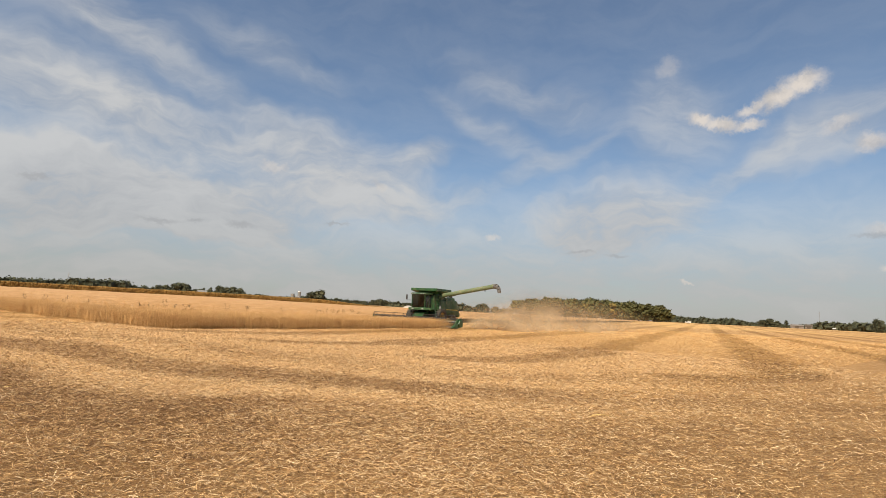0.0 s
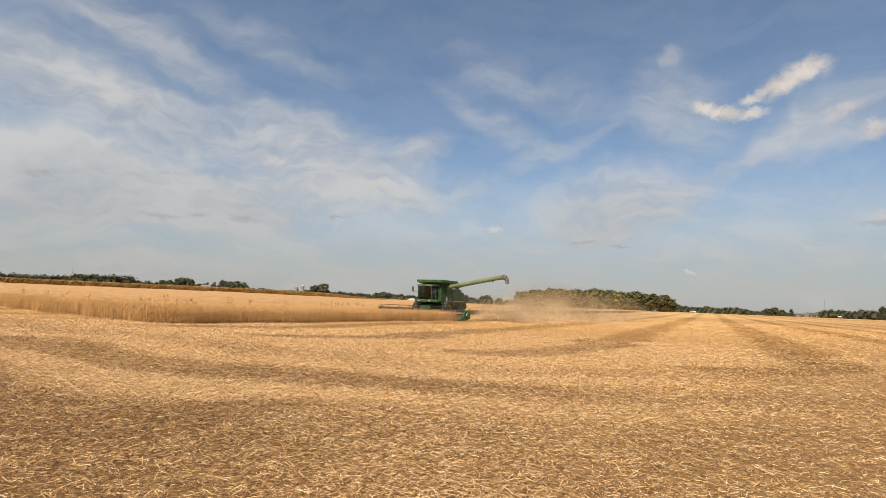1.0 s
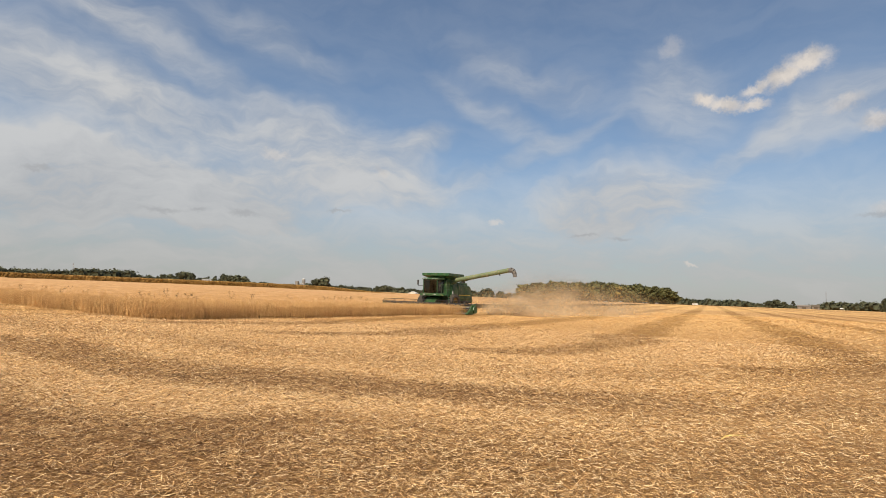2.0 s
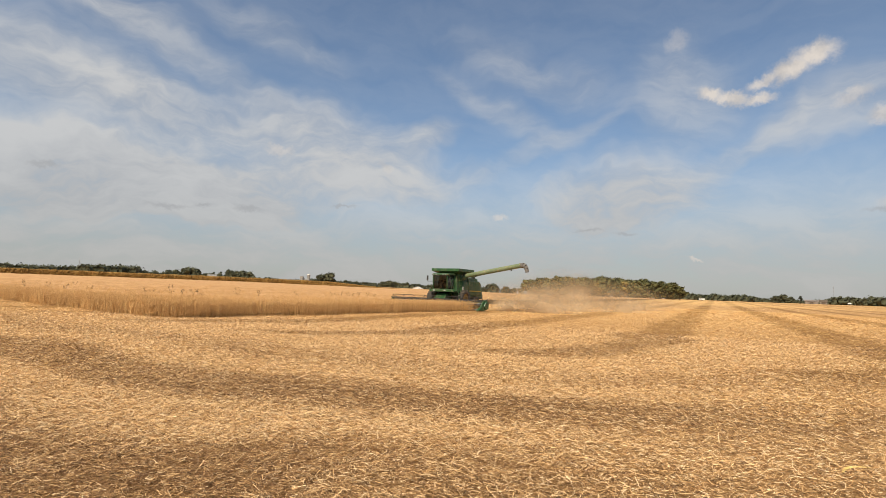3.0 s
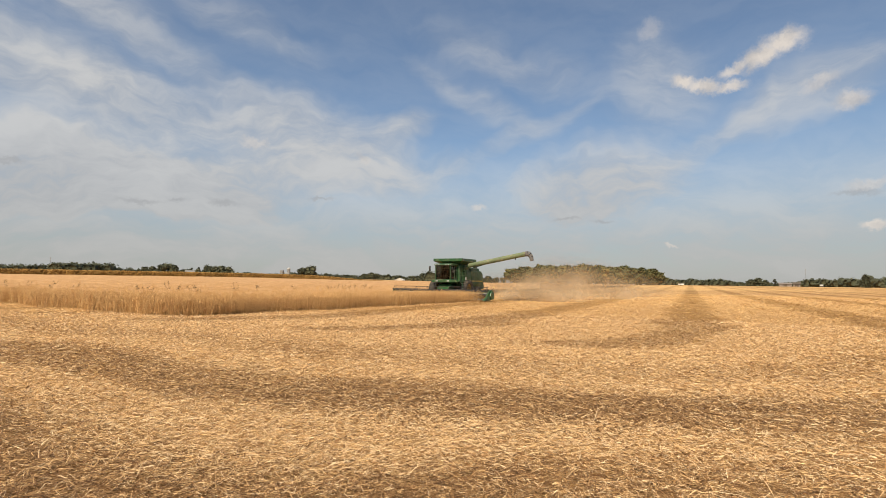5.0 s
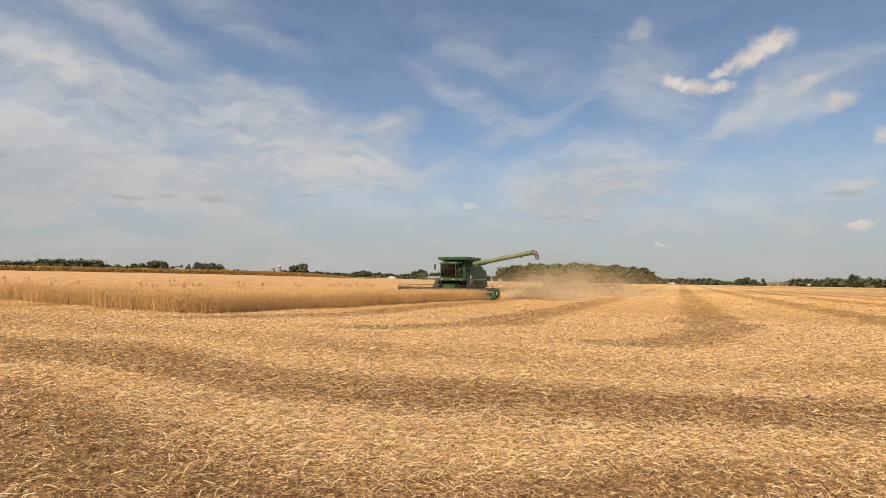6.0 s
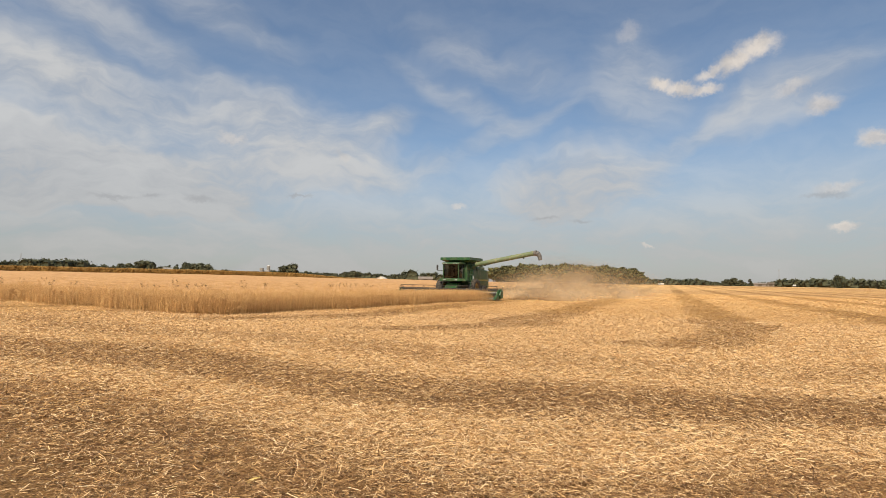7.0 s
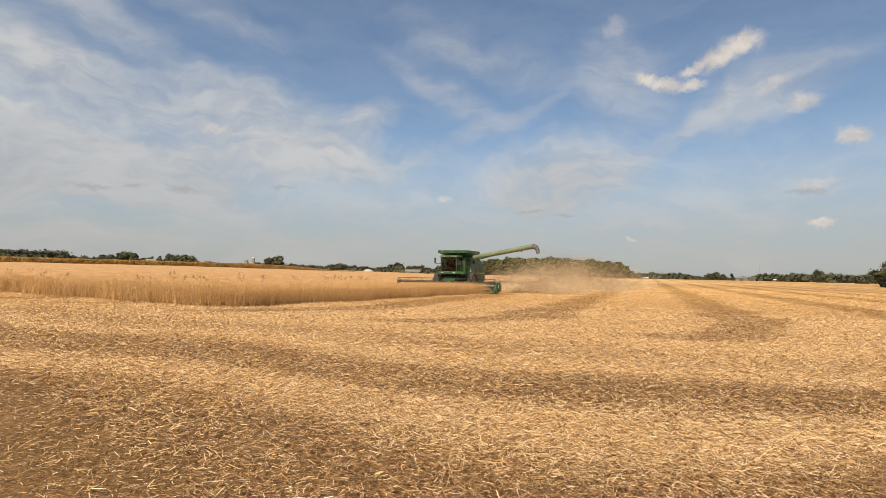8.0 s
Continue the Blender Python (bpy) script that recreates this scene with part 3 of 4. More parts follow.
def build_beans():
    rng = np.random.default_rng(11)
    got = [[], []]
    # along the open edges, thick
    n = 6500
    w1 = HEADLAND + rng.random(n) * 33
    v1 = side_edge(w1) - rng.random(n) ** 1.5 * 3.4
    m = 10500
    v2 = EDGE - 2.0 - rng.random(m) ** 1.25 * 60
    w2 = headland_edge(v2) + rng.random(m) ** 1.4 * 3.2
    v, w = np.concatenate([v1, v2]), np.concatenate([w1, w2])
    ok = in_beans(v, w)
    v, w = v[ok], w[ok]
    x, y = from_across(v, w)
    tall = rng.normal(0.88, 0.09, len(x)).clip(0.55, 1.1)
    co, quads = plants(rng, x, y, tall, 17, 0.030)
    tagged(sheet("soybean_edge", co, quads, M_BEAN), "ripe tan soybean plants standing at the field's edge", "crop", kind="stuff")
    # tops over the rest, thinning out with distance
    n = 90000
    az, d = np.radians(rng.uniform(-52, 12, n)), 26 * (150 / 26) ** rng.random(n)
    x, y = EYE[0] + d * np.sin(az), EYE[1] + d * np.cos(az)
    v, w = across(x, y)
    ok = in_beans(v, w, 0.6)
    x, y, d = x[ok][:12500], y[ok][:12500], d[ok][:12500]
    tall = rng.normal(0.86, 0.06, len(x)).clip(0.65, 1.05)
    co, quads = plants(rng, x, y, tall, 9, 0.034, first=0.72)
    tagged(sheet("soybean_tops", co, quads, M_BEAN), "ripe tan soybean tops across the standing field", "crop", kind="stuff")
    # closed canopy between the stems
    step = np.concatenate([np.arange(0, 40, 0.5), 40 * 1.035 ** np.arange(0, 62)])
    vv, ww = np.meshgrid(EDGE + 1 - step, HEADLAND - 1 + step, indexing="ij")
    wild = 0.05 * np.sin(vv * 3.1 + 2 * np.sin(ww * 1.3)) + 0.05 * np.sin(ww * 4.3 + 2 * np.sin(vv * 1.1)) + 0.03 * rng.normal(0, 1, vv.shape)
    x, y = from_across(vv, ww)
    z = low(x, y) + 0.70 + wild
    inside = in_beans(vv, ww, 0.55)
    i = np.arange(vv.size).reshape(vv.shape)
    keep = inside[:-1, :-1] & inside[1:, :-1] & inside[1:, 1:] & inside[:-1, 1:]
    quads = np.stack([i[:-1, :-1], i[1:, :-1], i[1:, 1:], i[:-1, 1:]], -1)[keep]
    tagged(sheet("soybean_canopy", np.stack([x, y, z], -1).reshape(-1, 3), quads, M_CANOPY, True), "closed tan canopy of ripe standing soybeans", "crop", kind="stuff")


def build_corn():
    """A standing strip: a ragged front and top, bristling with leaves."""
    rng = np.random.default_rng(17)
    s, k = np.meshgrid(np.linspace(0, 1, 900), np.arange(9), indexing="ij")
    az = -66 + 61 * s
    crest = (2.75 + 0.10 * np.sin(s * 160) + 0.05 * rng.normal(0, 1, s.shape)) * (1 - 0.75 * smooth(s, 0.86, 1.0))
    lift = crest * np.minimum(k / 5, 1.0)
    d = 264 + 30 * s + np.where(k < 6, 0.35 * rng.normal(0, 1, s.shape), (k - 5) * 9.0)
    x, y = EYE[0] + d * np.sin(np.radians(az)), EYE[1] + d * np.cos(np.radians(az))
    i = np.arange(s.size).reshape(s.shape)
    quads = np.stack([i[:-1, :-1], i[1:, :-1], i[1:, 1:], i[:-1, 1:]], -1).reshape(-1, 4)
    co = np.stack([x, y, low(x, y) - 0.05 + lift], -1).reshape(-1, 3)
    n = 24000
    s = rng.random(n)
    az, d = -66 + 61 * s, 262.5 + 30 * s + rng.random(n) ** 2 * 20
    crest = 2.8 * (1 - 0.75 * smooth(s, 0.86, 1.0))
    x, y = EYE[0] + d * np.sin(np.radians(az)), EYE[1] + d * np.cos(np.radians(az))
    turn, tall = rng.uniform(0, math.pi, n), rng.uniform(0.25, 0.6, n)
    side = np.stack([np.cos(turn), np.sin(turn), np.zeros(n)], -1)
    along = np.stack([rng.normal(0, 0.25, n), rng.normal(0, 0.25, n), tall], -1)
    start = np.stack([x, y, low(x, y) + tall / 2 + (crest - tall * 0.6) * rng.random(n) ** 0.6], -1)
    co2, quads2 = ribbons(start, along, side, side * rng.normal(0, 0.1, n)[:, None], rng.uniform(0.12, 0.3, n))
    ob = sheet("corn_field", np.concatenate([co, co2]), np.concatenate([quads, quads2 + len(co)]), M_CORN)
    tagged(ob, "strip of ripe tan and green corn beyond the soybeans", "crop", kind="stuff")


def weed(rng):
    """A dead branched weed with clumps of curled dark leaves."""
    bm = bmesh.new()
    tops = []
    rod(bm, (0, 0, 0), (0.03, 0.02, 0.95), 0.012, 5, 0.008)
    for k in range(4):
        a = rng.uniform(0, 6.28)
        tip = (0.03 + 0.25 * math.cos(a), 0.02 + 0.25 * math.sin(a), rng.uniform(0.98, 1.32))
        rod(bm, (0.03, 0.02, 0.75 + 0.05 * k), tip, 0.008, 4, 0.004)
        tops.append(Vector(tip))
    stem = mesh_from("stem", bm, M_WEED)
    bm = bmesh.new()
    for tip in tops:
        for _ in range(5):
            c = tip + Vector((rng.normal(0, 0.06), rng.normal(0, 0.06), rng.normal(-0.03, 0.09)))
            e1 = Vector(rng.normal(0, 1, 3)).normalized() * 0.075
            e2 = e1.cross(Vector(rng.normal(0, 1, 3))).normalized() * 0.032
            lift = e1.cross(e2).normalized() * 0.02
            vs = [bm.verts.new(p) for p in (c - e1, c - e2 + lift, c + e1, c + e2 + lift)]
            bm.faces.new(vs)
    return stem, mesh_from("leaves", bm, M_WEED)


def build_weeds():
    rng = np.random.default_rng(23)
    kinds = [weed(rng) for _ in range(4)]
    spots = [(-23.5, 48.1), (-24.3, 47.9), (-23.0, 48.9), (-26.5, 49.5), (-13.4, 71.6), (-13.9, 70.8), (-12.9, 72.3), (-15.0, 68.9), (-15.5, 68.3), (-14.6, 69.8),
             (-11.6, 71.5), (-10.9, 73.0), (-21.6, 47.0), (-20.2, 51.5), (-18.9, 53.0), (-28.2, 51.0), (-17.4, 60.0), (-47.0, 64.0), (-55.0, 80.0), (-38.0, 58.0), (-36.5, 52.5), (-42.0, 54.5)]
    for k, (x, y) in enumerate(spots):
        stem, leaves = kinds[k % 4]
        t = thing("weed", (x, y, float(low(x, y))), "dead dark-brown weed rising above the ripe soybeans", "weed", "weeds in the soybeans", rng.uniform(0, 6.28))
        for me, nm in ((stem, "stem"), (leaves, "leaf_clump")):
            o = new(nm, me)
            o.parent = t
            if nm == "leaf_clump":
                o["kind"] = "stuff"
        t.scale = (1, 1, float(rng.uniform(0.88, 1.05)))


def build_husks():
    """Two long yellow stalk leaves that lie on the straw."""
    for x, y, turn, size, label in ((3.22, 9.1, 0.5, 0.5, "long yellow stalk lying on the straw"), (-7.48, 9.5, 1.2, 0.16, "small yellow leaf lying on the straw")):
        bm = bmesh.new()
        last = None
        for k in range(9):
            q = k / 8
            c = Vector(((q - 0.5) * size, 0.06 * size * math.sin(q * 5), 0.05 + 0.05 * size * math.sin(q * 3.1)))
            wdt = 0.02 * math.sin(math.pi * min(max(q, 0.08), 0.92)) + 0.006
            row = [bm.verts.new(c + Vector((0, -wdt, 0.008))), bm.verts.new(c), bm.verts.new(c + Vector((0, wdt, 0.008)))]
            if last:
                bm.faces.new((last[0], row[0], row[1], last[1]))
                bm.faces.new((last[1], row[1], row[2], last[2]))
            last = row
        ob = new("fallen_leaf", mesh_from("fallen_leaf", bm, M_STALK))
        ob.matrix_world = Matrix.Translation((x, y, float(low(x, y)) - 0.02)) @ Matrix.Rotation(turn, 4, "Z")
        tagged(ob, label, "leaf")


# ---------------------------------------------------------------- the combine harvester
SPAN = 0.88                             # length and breadth squeezed against the plan to fit the camera's view


def wheel(parent, x, y, z, r, width, label):
    """A lugged tyre on a dished yellow rim."""
    h = width / 2
    tyre_bm = lathe([(-h * 0.75, r * 0.60), (-h, r * 0.72), (-h * 0.96, r * 0.90), (-h * 0.7, r * 0.965), (h * 0.7, r * 0.965), (h * 0.96, r * 0.90), (h, r * 0.72), (h * 0.75, r * 0.60), (-h * 0.75, r * 0.60)], y, x, z, 36)
    for k in range(22):
        a = 2 * math.pi * k / 22
        for s in (-1, 1):
            m = Matrix.Translation((x, y, z)) @ Matrix.Rotation(-(a + 0.14 * s), 4, "Y") @ Matrix.Translation((r * 0.965, s * h * 0.48, 0)) @ Matrix.Rotation(0.5 * s, 4, "X")
            box(tyre_bm, -0.03, 0.035, -h * 0.5, h * 0.5, -0.035, 0.035, m=m)
    true_round = Matrix.Translation((x, y, z)) @ Matrix.Diagonal((1 / SPAN, 1, 1, 1)) @ Matrix.Translation((-x, -y, -z))
    hub = new("wheel", mesh_from("wheel", lathe([(-h * 0.5, 0.001), (-h * 0.5, r * 0.2), (-h * 0.2, r * 0.28), (h * 0.2, r * 0.28), (h * 0.5, r * 0.2), (h * 0.5, 0.001)], y, x, z, 20), M_RIM, False))
    hub.parent = parent
    hub["label"] = label
    tyre = part("tyre", tyre_bm, M_RUBBER, hub, "black lugged dusty tyre")
    rim = part("rim", lathe([(-h * 0.7, r * 0.61), (-h * 0.55, r * 0.5), (-h * 0.1, r * 0.4), (-h * 0.1, r * 0.2), (h * 0.1, r * 0.2), (h * 0.1, r * 0.4), (h * 0.55, r * 0.5), (h * 0.7, r * 0.61)], y, x, z, 28), M_RIM, hub, "dusty dark yellow steel rim")
    for ob in (hub, tyre, rim):
        ob.data.transform(true_round)


def build_combine():
    c = thing("combine_harvester", (0, 0, 0), "green combine harvester with unloading auger swung out, cutting soybeans", "combine harvester")
    fwd = Vector((-0.500, -0.866, 0))
    left = Vector((0.866, -0.500, 0))
    at = Vector((-1.30, 58.90, 0.0))
    c.matrix_world = Matrix.Translation(at) @ Matrix((fwd, left, (0, 0, 1))).transposed().to_4x4() @ Matrix.Diagonal((SPAN, SPAN, 1, 1))
    # chassis and body
    part("chassis", boxed(-5.4, 0.9, -0.55, 0.55, 0.95, 1.5, bevel=0.05), M_BLACK, c, "black steel chassis")
    part("front_axle", rods([((0, -2.2, 0.98), (0, 2.2, 0.98))], 0.16, 12), M_BLACK, c)
    part("rear_axle", rods([((-4.1, -1.4, 0.72), (-4.1, 1.4, 0.72))], 0.12, 12), M_BLACK, c)
    part("body", prism([(0.25, 1.35), (0.25, 2.75), (-5.2, 2.75), (-6.1, 2.3), (-6.2, 1.6), (-5.6, 1.25)], -1.25, 1.25, 0.05), M_GREEN_SHADED, c, "dusty shaded-green threshing body")
    for s, nm in ((1, "side_panel"), (-1, "side_panel")):
        y0, y1 = sorted((s * 1.27, s * 1.52))
        part(nm, prism([(-0.6, 1.55), (-0.6, 2.85), (-2.1, 2.85), (-2.1, 1.55)], y0, y1, 0.04), M_GREEN, c, "bright green service panel")
        part("rear_shield", prism([(-2.15, 1.5), (-2.15, 2.95), (-4.9, 2.95), (-5.4, 2.6), (-5.4, 1.75), (-4.9, 1.5)], y0, y1, 0.06), M_GREEN_SHADED, c, "dusty shaded-green engine shield")
        part("stripe", boxed(-5.2, -2.2, s * 1.535 - 0.004, s * 1.535 + 0.004, 1.86, 1.93, bevel=0), M_YELLOW, c, "yellow stripe")
        part("panel_seam", boxed(-3.72, -3.68, s * 1.53 - 0.006, s * 1.53 + 0.006, 1.6, 2.9, bevel=0), M_BLACK, c)
    part("engine_deck", boxed(-4.9, -2.5, -1.25, 1.25, 2.78, 3.25, bevel=0.08), M_GREEN_SHADED, c)
    part("exhaust", rods([((-3.0, -0.9, 3.2), (-3.0, -0.9, 3.85))], 0.09, 12), M_BLACK, c)
    part("air_intake", lathe([(-0.1, 0.02), (-0.1, 0.5), (0.1, 0.5), (0.1, 0.02)], 1.1, -4.0, 2.95, 24), M_BLACK, c)
    part("straw_hood", prism([(-5.9, 2.3), (-6.1, 2.25), (-6.9, 1.5), (-6.9, 1.1), (-6.5, 1.05), (-5.7, 1.5)], -1.0, 1.0, 0.04), M_GREEN, c)
    # wheels
    for y in (-2.0, 2.0):
        wheel(c, 0.0, y, 0.98, 0.98, 0.78, "large front drive wheel")
    for y in (-1.4, 1.4):
        wheel(c, -4.1, y, 0.66, 0.66, 0.46, "smaller rear steering wheel")
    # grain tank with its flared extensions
    part("grain_tank", prism([(0.30, 2.55), (0.30, 3.40), (0.05, 3.52), (-2.0, 3.52), (-2.3, 3.40), (-2.3, 2.55)], -1.2, 1.2, 0.05), M_GREEN_SHADED, c, "shaded-green grain tank")
    lo = (0.0, -1.95, 1.05, 3.50)
    hi = (0.92, -2.72, 1.80, 3.84)
    def flare(p, q, r, s):
        bm = bmesh.new()
        vs = [bm.verts.new(k) for k in (p, q, r, s)]
        f = bm.faces.new(vs)
        e = bmesh.ops.extrude_face_region(bm, geom=[f])
        inward = Vector((-0.9, 0, 0)) - (Vector(p) + Vector(r)) / 2
        inward.z = 0
        bmesh.ops.translate(bm, vec=inward.normalized() * 0.05, verts=[g for g in e["geom"] if isinstance(g, bmesh.types.BMVert)])
        return bm
    L, H = lo, hi
    for p, q, r, s in (
        ((L[0], -L[2], L[3]), (L[0], L[2], L[3]), (H[0], H[2], H[3]), (H[0], -H[2], H[3])),
        ((L[1], -L[2], L[3]), (L[1], L[2], L[3]), (H[1], H[2], H[3]), (H[1], -H[2], H[3])),
        ((L[0], L[2], L[3]), (L[1], L[2], L[3]), (H[1], H[2], H[3]), (H[0], H[2], H[3])),
        ((L[0], -L[2], L[3]), (L[1], -L[2], L[3]), (H[1], -H[2], H[3]), (H[0], -H[2], H[3])),
    ):
        part("tank_flap", flare(p, q, r, s), M_GREEN, c, "flared green tank flap")
    rim_bm = bmesh.new()
    box(rim_bm, H[0] - 0.03, H[0] + 0.05, -H[2] - 0.05, H[2] + 0.05, H[3], H[3] + 0.27, 0.02)
    box(rim_bm, H[1] - 0.05, H[1] + 0.03, -H[2] - 0.05, H[2] + 0.05, H[3], H[3] + 0.27, 0.02)
    box(rim_bm, H[1] + 0.03, H[0] - 0.03, H[2] - 0.03, H[2] + 0.05, H[3], H[3] + 0.27, 0.02)
    box(rim_bm, H[1] + 0.03, H[0] - 0.03, -H[2] - 0.05, -H[2] + 0.03, H[3], H[3] + 0.27, 0.02)
    part("tank_rim", rim_bm, M_GREEN, c, "green upright tank rim")
    grain = bmesh.new()
    bmesh.ops.create_grid(grain, x_segments=12, y_segments=12, size=1.0, matrix=Matrix.Translation((-0.9, 0, 3.62)) @ Matrix.Diagonal((1.35, 1.45, 1, 1)))
    for vt in grain.verts:
        vt.co.z += 0.25 * math.exp(-((vt.co.x + 0.9) ** 2 + vt.co.y ** 2) / 0.8)
    part("grain_heap", grain, M_STRAW, c, "heap of tan soybeans in the tank")
    # cab
    cab = part("cab", boxed(0.42, 2.05, -0.98, 0.98, 1.72, 2.02, bevel=0.05), M_GREEN, c, "green cab with large tinted windows")
    part("cab_roof", prism([(0.35, 3.44), (0.35, 3.60), (1.9, 3.58), (2.2, 3.48), (2.2, 3.40), (1.9, 3.38)], -1.05, 1.05, 0.04), M_GREEN_SHADED, cab, "shaded-green cab roof")
    for x in (0.47, 1.98):
        for y in (-0.93, 0.93):
            part("cab_post", rods([((x, y, 1.98), (x + (0.08 if x > 1 else 0), y, 3.42))], 0.05, 8), M_GREEN, cab)
    part("door_post", rods([((1.05, 0.95, 1.98), (1.05, 0.95, 3.42))], 0.035, 8), M_BLACK, cab)
    for k in range(6):
        y0 = -0.87 + 0.29 * k
        a, b = 2.0 + 0.06 * math.sin((k + 0.0) / 6 * math.pi), 2.0 + 0.06 * math.sin((k + 1.0) / 6 * math.pi)
        bm = bmesh.new()
        vs = [bm.verts.new(p) for p in ((a, y0, 2.03), (b, y0 + 0.29, 2.03), (b + 0.07, y0 + 0.29, 3.40), (a + 0.07, y0, 3.40))]
        e = bmesh.ops.extrude_face_region(bm, geom=[bm.faces.new(vs)])
        bmesh.ops.translate(bm, vec=(-0.012, 0, 0), verts=[g for g in e["geom"] if isinstance(g, bmesh.types.BMVert)])
        part("windscreen", bm, M_GLASS, cab, "tinted windscreen")
    for s in (-1, 1):
        for x0, x1 in ((0.54, 1.01), (1.09, 1.94)):
            part("side_window", boxed(x0, x1, s * 0.945 - 0.006, s * 0.945 + 0.006, 2.04, 3.40, bevel=0), M_GLASS, cab, "tinted side window")
    for y in (-0.7, 0.7):
        part("headlamp", boxed(2.12, 2.16, y - 0.14, y + 0.14, 1.80, 1.92, bevel=0.02), M_LAMP, cab, "clear headlamp")
    part("rear_wall", boxed(0.40, 0.46, -0.9, 0.9, 2.0, 3.42, bevel=0.01), M_SEAT, cab)
    seat = part("seat", boxed(0.75, 1.25, -0.26, 0.26, 2.38, 2.52, bevel=0.05), M_SEAT, cab, "black operator seat")
    part("seat_back", boxed(0.66, 0.80, -0.25, 0.25, 2.5, 3.1, bevel=0.05), M_SEAT, cab)
    part("steering_wheel", lathe([(-0.02, 0.17), (0.0, 0.2), (0.02, 0.17), (0.0, 0.15), (-0.02, 0.17)], 0, 1.55, 2.72, 20), M_BLACK, cab)
    part("console", boxed(1.45, 1.65, -0.12, 0.12, 2.0, 2.65, bevel=0.03), M_BLACK, cab)
    for y in (-0.8, -0.45, 0.45, 0.8):
        part("work_light", boxed(2.18, 2.26, y - 0.08, y + 0.08, 3.41, 3.48, bevel=0.02), M_LAMP, c, "clear work light")
    part("beacon", rods([((0.6, -0.7, 3.45), (0.6, -0.7, 3.6))], 0.06, 10), M_YELLOW, c, "amber beacon")
    arm = part("mirror_arm", rods([((2.0, -0.98, 2.75), (2.25, -1.55, 2.75)), ((2.25, -1.55, 2.75), (2.25, -1.55, 3.25))], 0.022, 6), M_BLACK, c)
    part("mirror", boxed(2.22, 2.29, -1.66, -1.45, 2.82, 3.32, bevel=0.03), M_BLACK, arm, "black wing mirror")
    arm = part("mirror_arm", rods([((2.0, 0.98, 2.75), (2.2, 1.45, 2.75))], 0.022, 6), M_BLACK, c)
    part("mirror", boxed(2.17, 2.23, 1.36, 1.54, 2.65, 2.95, bevel=0.03), M_BLACK, arm, "black wing mirror")
    # platform, ladder, rails
    part("platform", boxed(0.3, 2.0, 1.0, 1.95, 1.80, 1.90, bevel=0.02), M_GREEN, c, "green operator platform")
    part("platform", boxed(0.3, 2.1, -1.35, -1.0, 1.80, 1.90, bevel=0.02), M_GREEN, c)
    part("front_apron", boxed(2.03, 2.12, -1.3, 1.9, 1.74, 1.98, bevel=0.02), M_GREEN, c)
    rail = [((x, 1.92, 1.88), (x, 1.92, 2.95)) for x in (0.35, 0.95, 1.95)] + [((0.35, 1.92, 2.93), (1.95, 1.92, 2.93)), ((0.35, 1.92, 2.42), (1.95, 1.92, 2.42)), ((1.95, 1.92, 2.93), (1.95, 1.45, 2.93)), ((1.95, 1.45, 2.93), (1.95, 1.45, 1.88))]
    part("handrail", rods(rail, 0.026, 8), M_GREEN, c, "green tube handrail")
    ladder = part("ladder", rods([((0.75, 2.0, 1.9), (0.75, 2.2, 0.55)), ((1.25, 2.0, 1.9), (1.25, 2.2, 0.55))], 0.03, 6), M_GREEN, c, "green access ladder")
    for k in range(5):
        part("rung", boxed(0.75, 1.25, 2.0 + 0.045 * k - 0.06, 2.0 + 0.045 * k + 0.06, 1.62 - 0.25 * k, 1.66 - 0.25 * k, bevel=0.01), M_STEEL, ladder)
    tl = [((-0.1, 1.5, 1.9), (-0.1, 1.38, 3.5)), ((-0.5, 1.5, 1.9), (-0.5, 1.38, 3.5))] + [((-0.1, 1.49 - 0.02 * k, 2.1 + 0.28 * k), (-0.5, 1.49 - 0.02 * k, 2.1 + 0.28 * k)) for k in range(5)]
    part("tank_ladder", rods(tl, 0.022, 6), M_GREEN, c)
    part("grab_rail", rods([((-0.75, 1.58, 2.0), (-0.75, 1.58, 3.0)), ((-0.75, 1.58, 3.0), (-1.9, 1.58, 3.0)), ((-1.9, 1.58, 3.0), (-2.1, 1.58, 2.1))], 0.022, 6), M_GREEN, c)
    part("extinguisher", rods([((-0.5, 1.62, 1.95), (-0.5, 1.62, 2.3))], 0.07, 10), M_LAMP, c, "pale cylinder on the ladder side")
    # unloading auger, swung out to the machine's left
    p0, p1, p2 = Vector((-0.75, 1.2, 3.05)), Vector((-0.85, 1.75, 3.42)), Vector((-0.95, 8.62, 4.54))
    bm = bmesh.new()
    rod(bm, p0, p1, 0.26, 16)
    part("auger_elbow", bm, M_GREEN_SHADED, c, "green auger elbow at the tank")
    tube = bmesh.new()
    rod(tube, p1, p2, 0.23, 20)
    tube = part("unloading_auger", tube, M_FADED, c, "long faded green unloading auger tube", soft=False)
    for q in (0.03, 0.33, 0.62, 0.97):
        b = bmesh.new()
        a0 = p1.lerp(p2, q)
        rod(b, a0, a0 + (p2 - p1).normalized() * 0.07, 0.25, 20)
        part("flange", b, M_FADED, tube)
    b = bmesh.new()
    rod(b, p1 + Vector((0, 0.3, -0.28)), p1.lerp(p2, 0.3) + Vector((0, 0, -0.2)), 0.035, 8)
    part("brace", b, M_GREEN, tube)
    b = bmesh.new()
    bend = [p2, p2 + Vector((0, 0.30, 0.02)), p2 + Vector((0, 0.52, -0.10)), p2 + Vector((0, 0.66, -0.32)), p2 + Vector((0, 0.72, -0.66))]
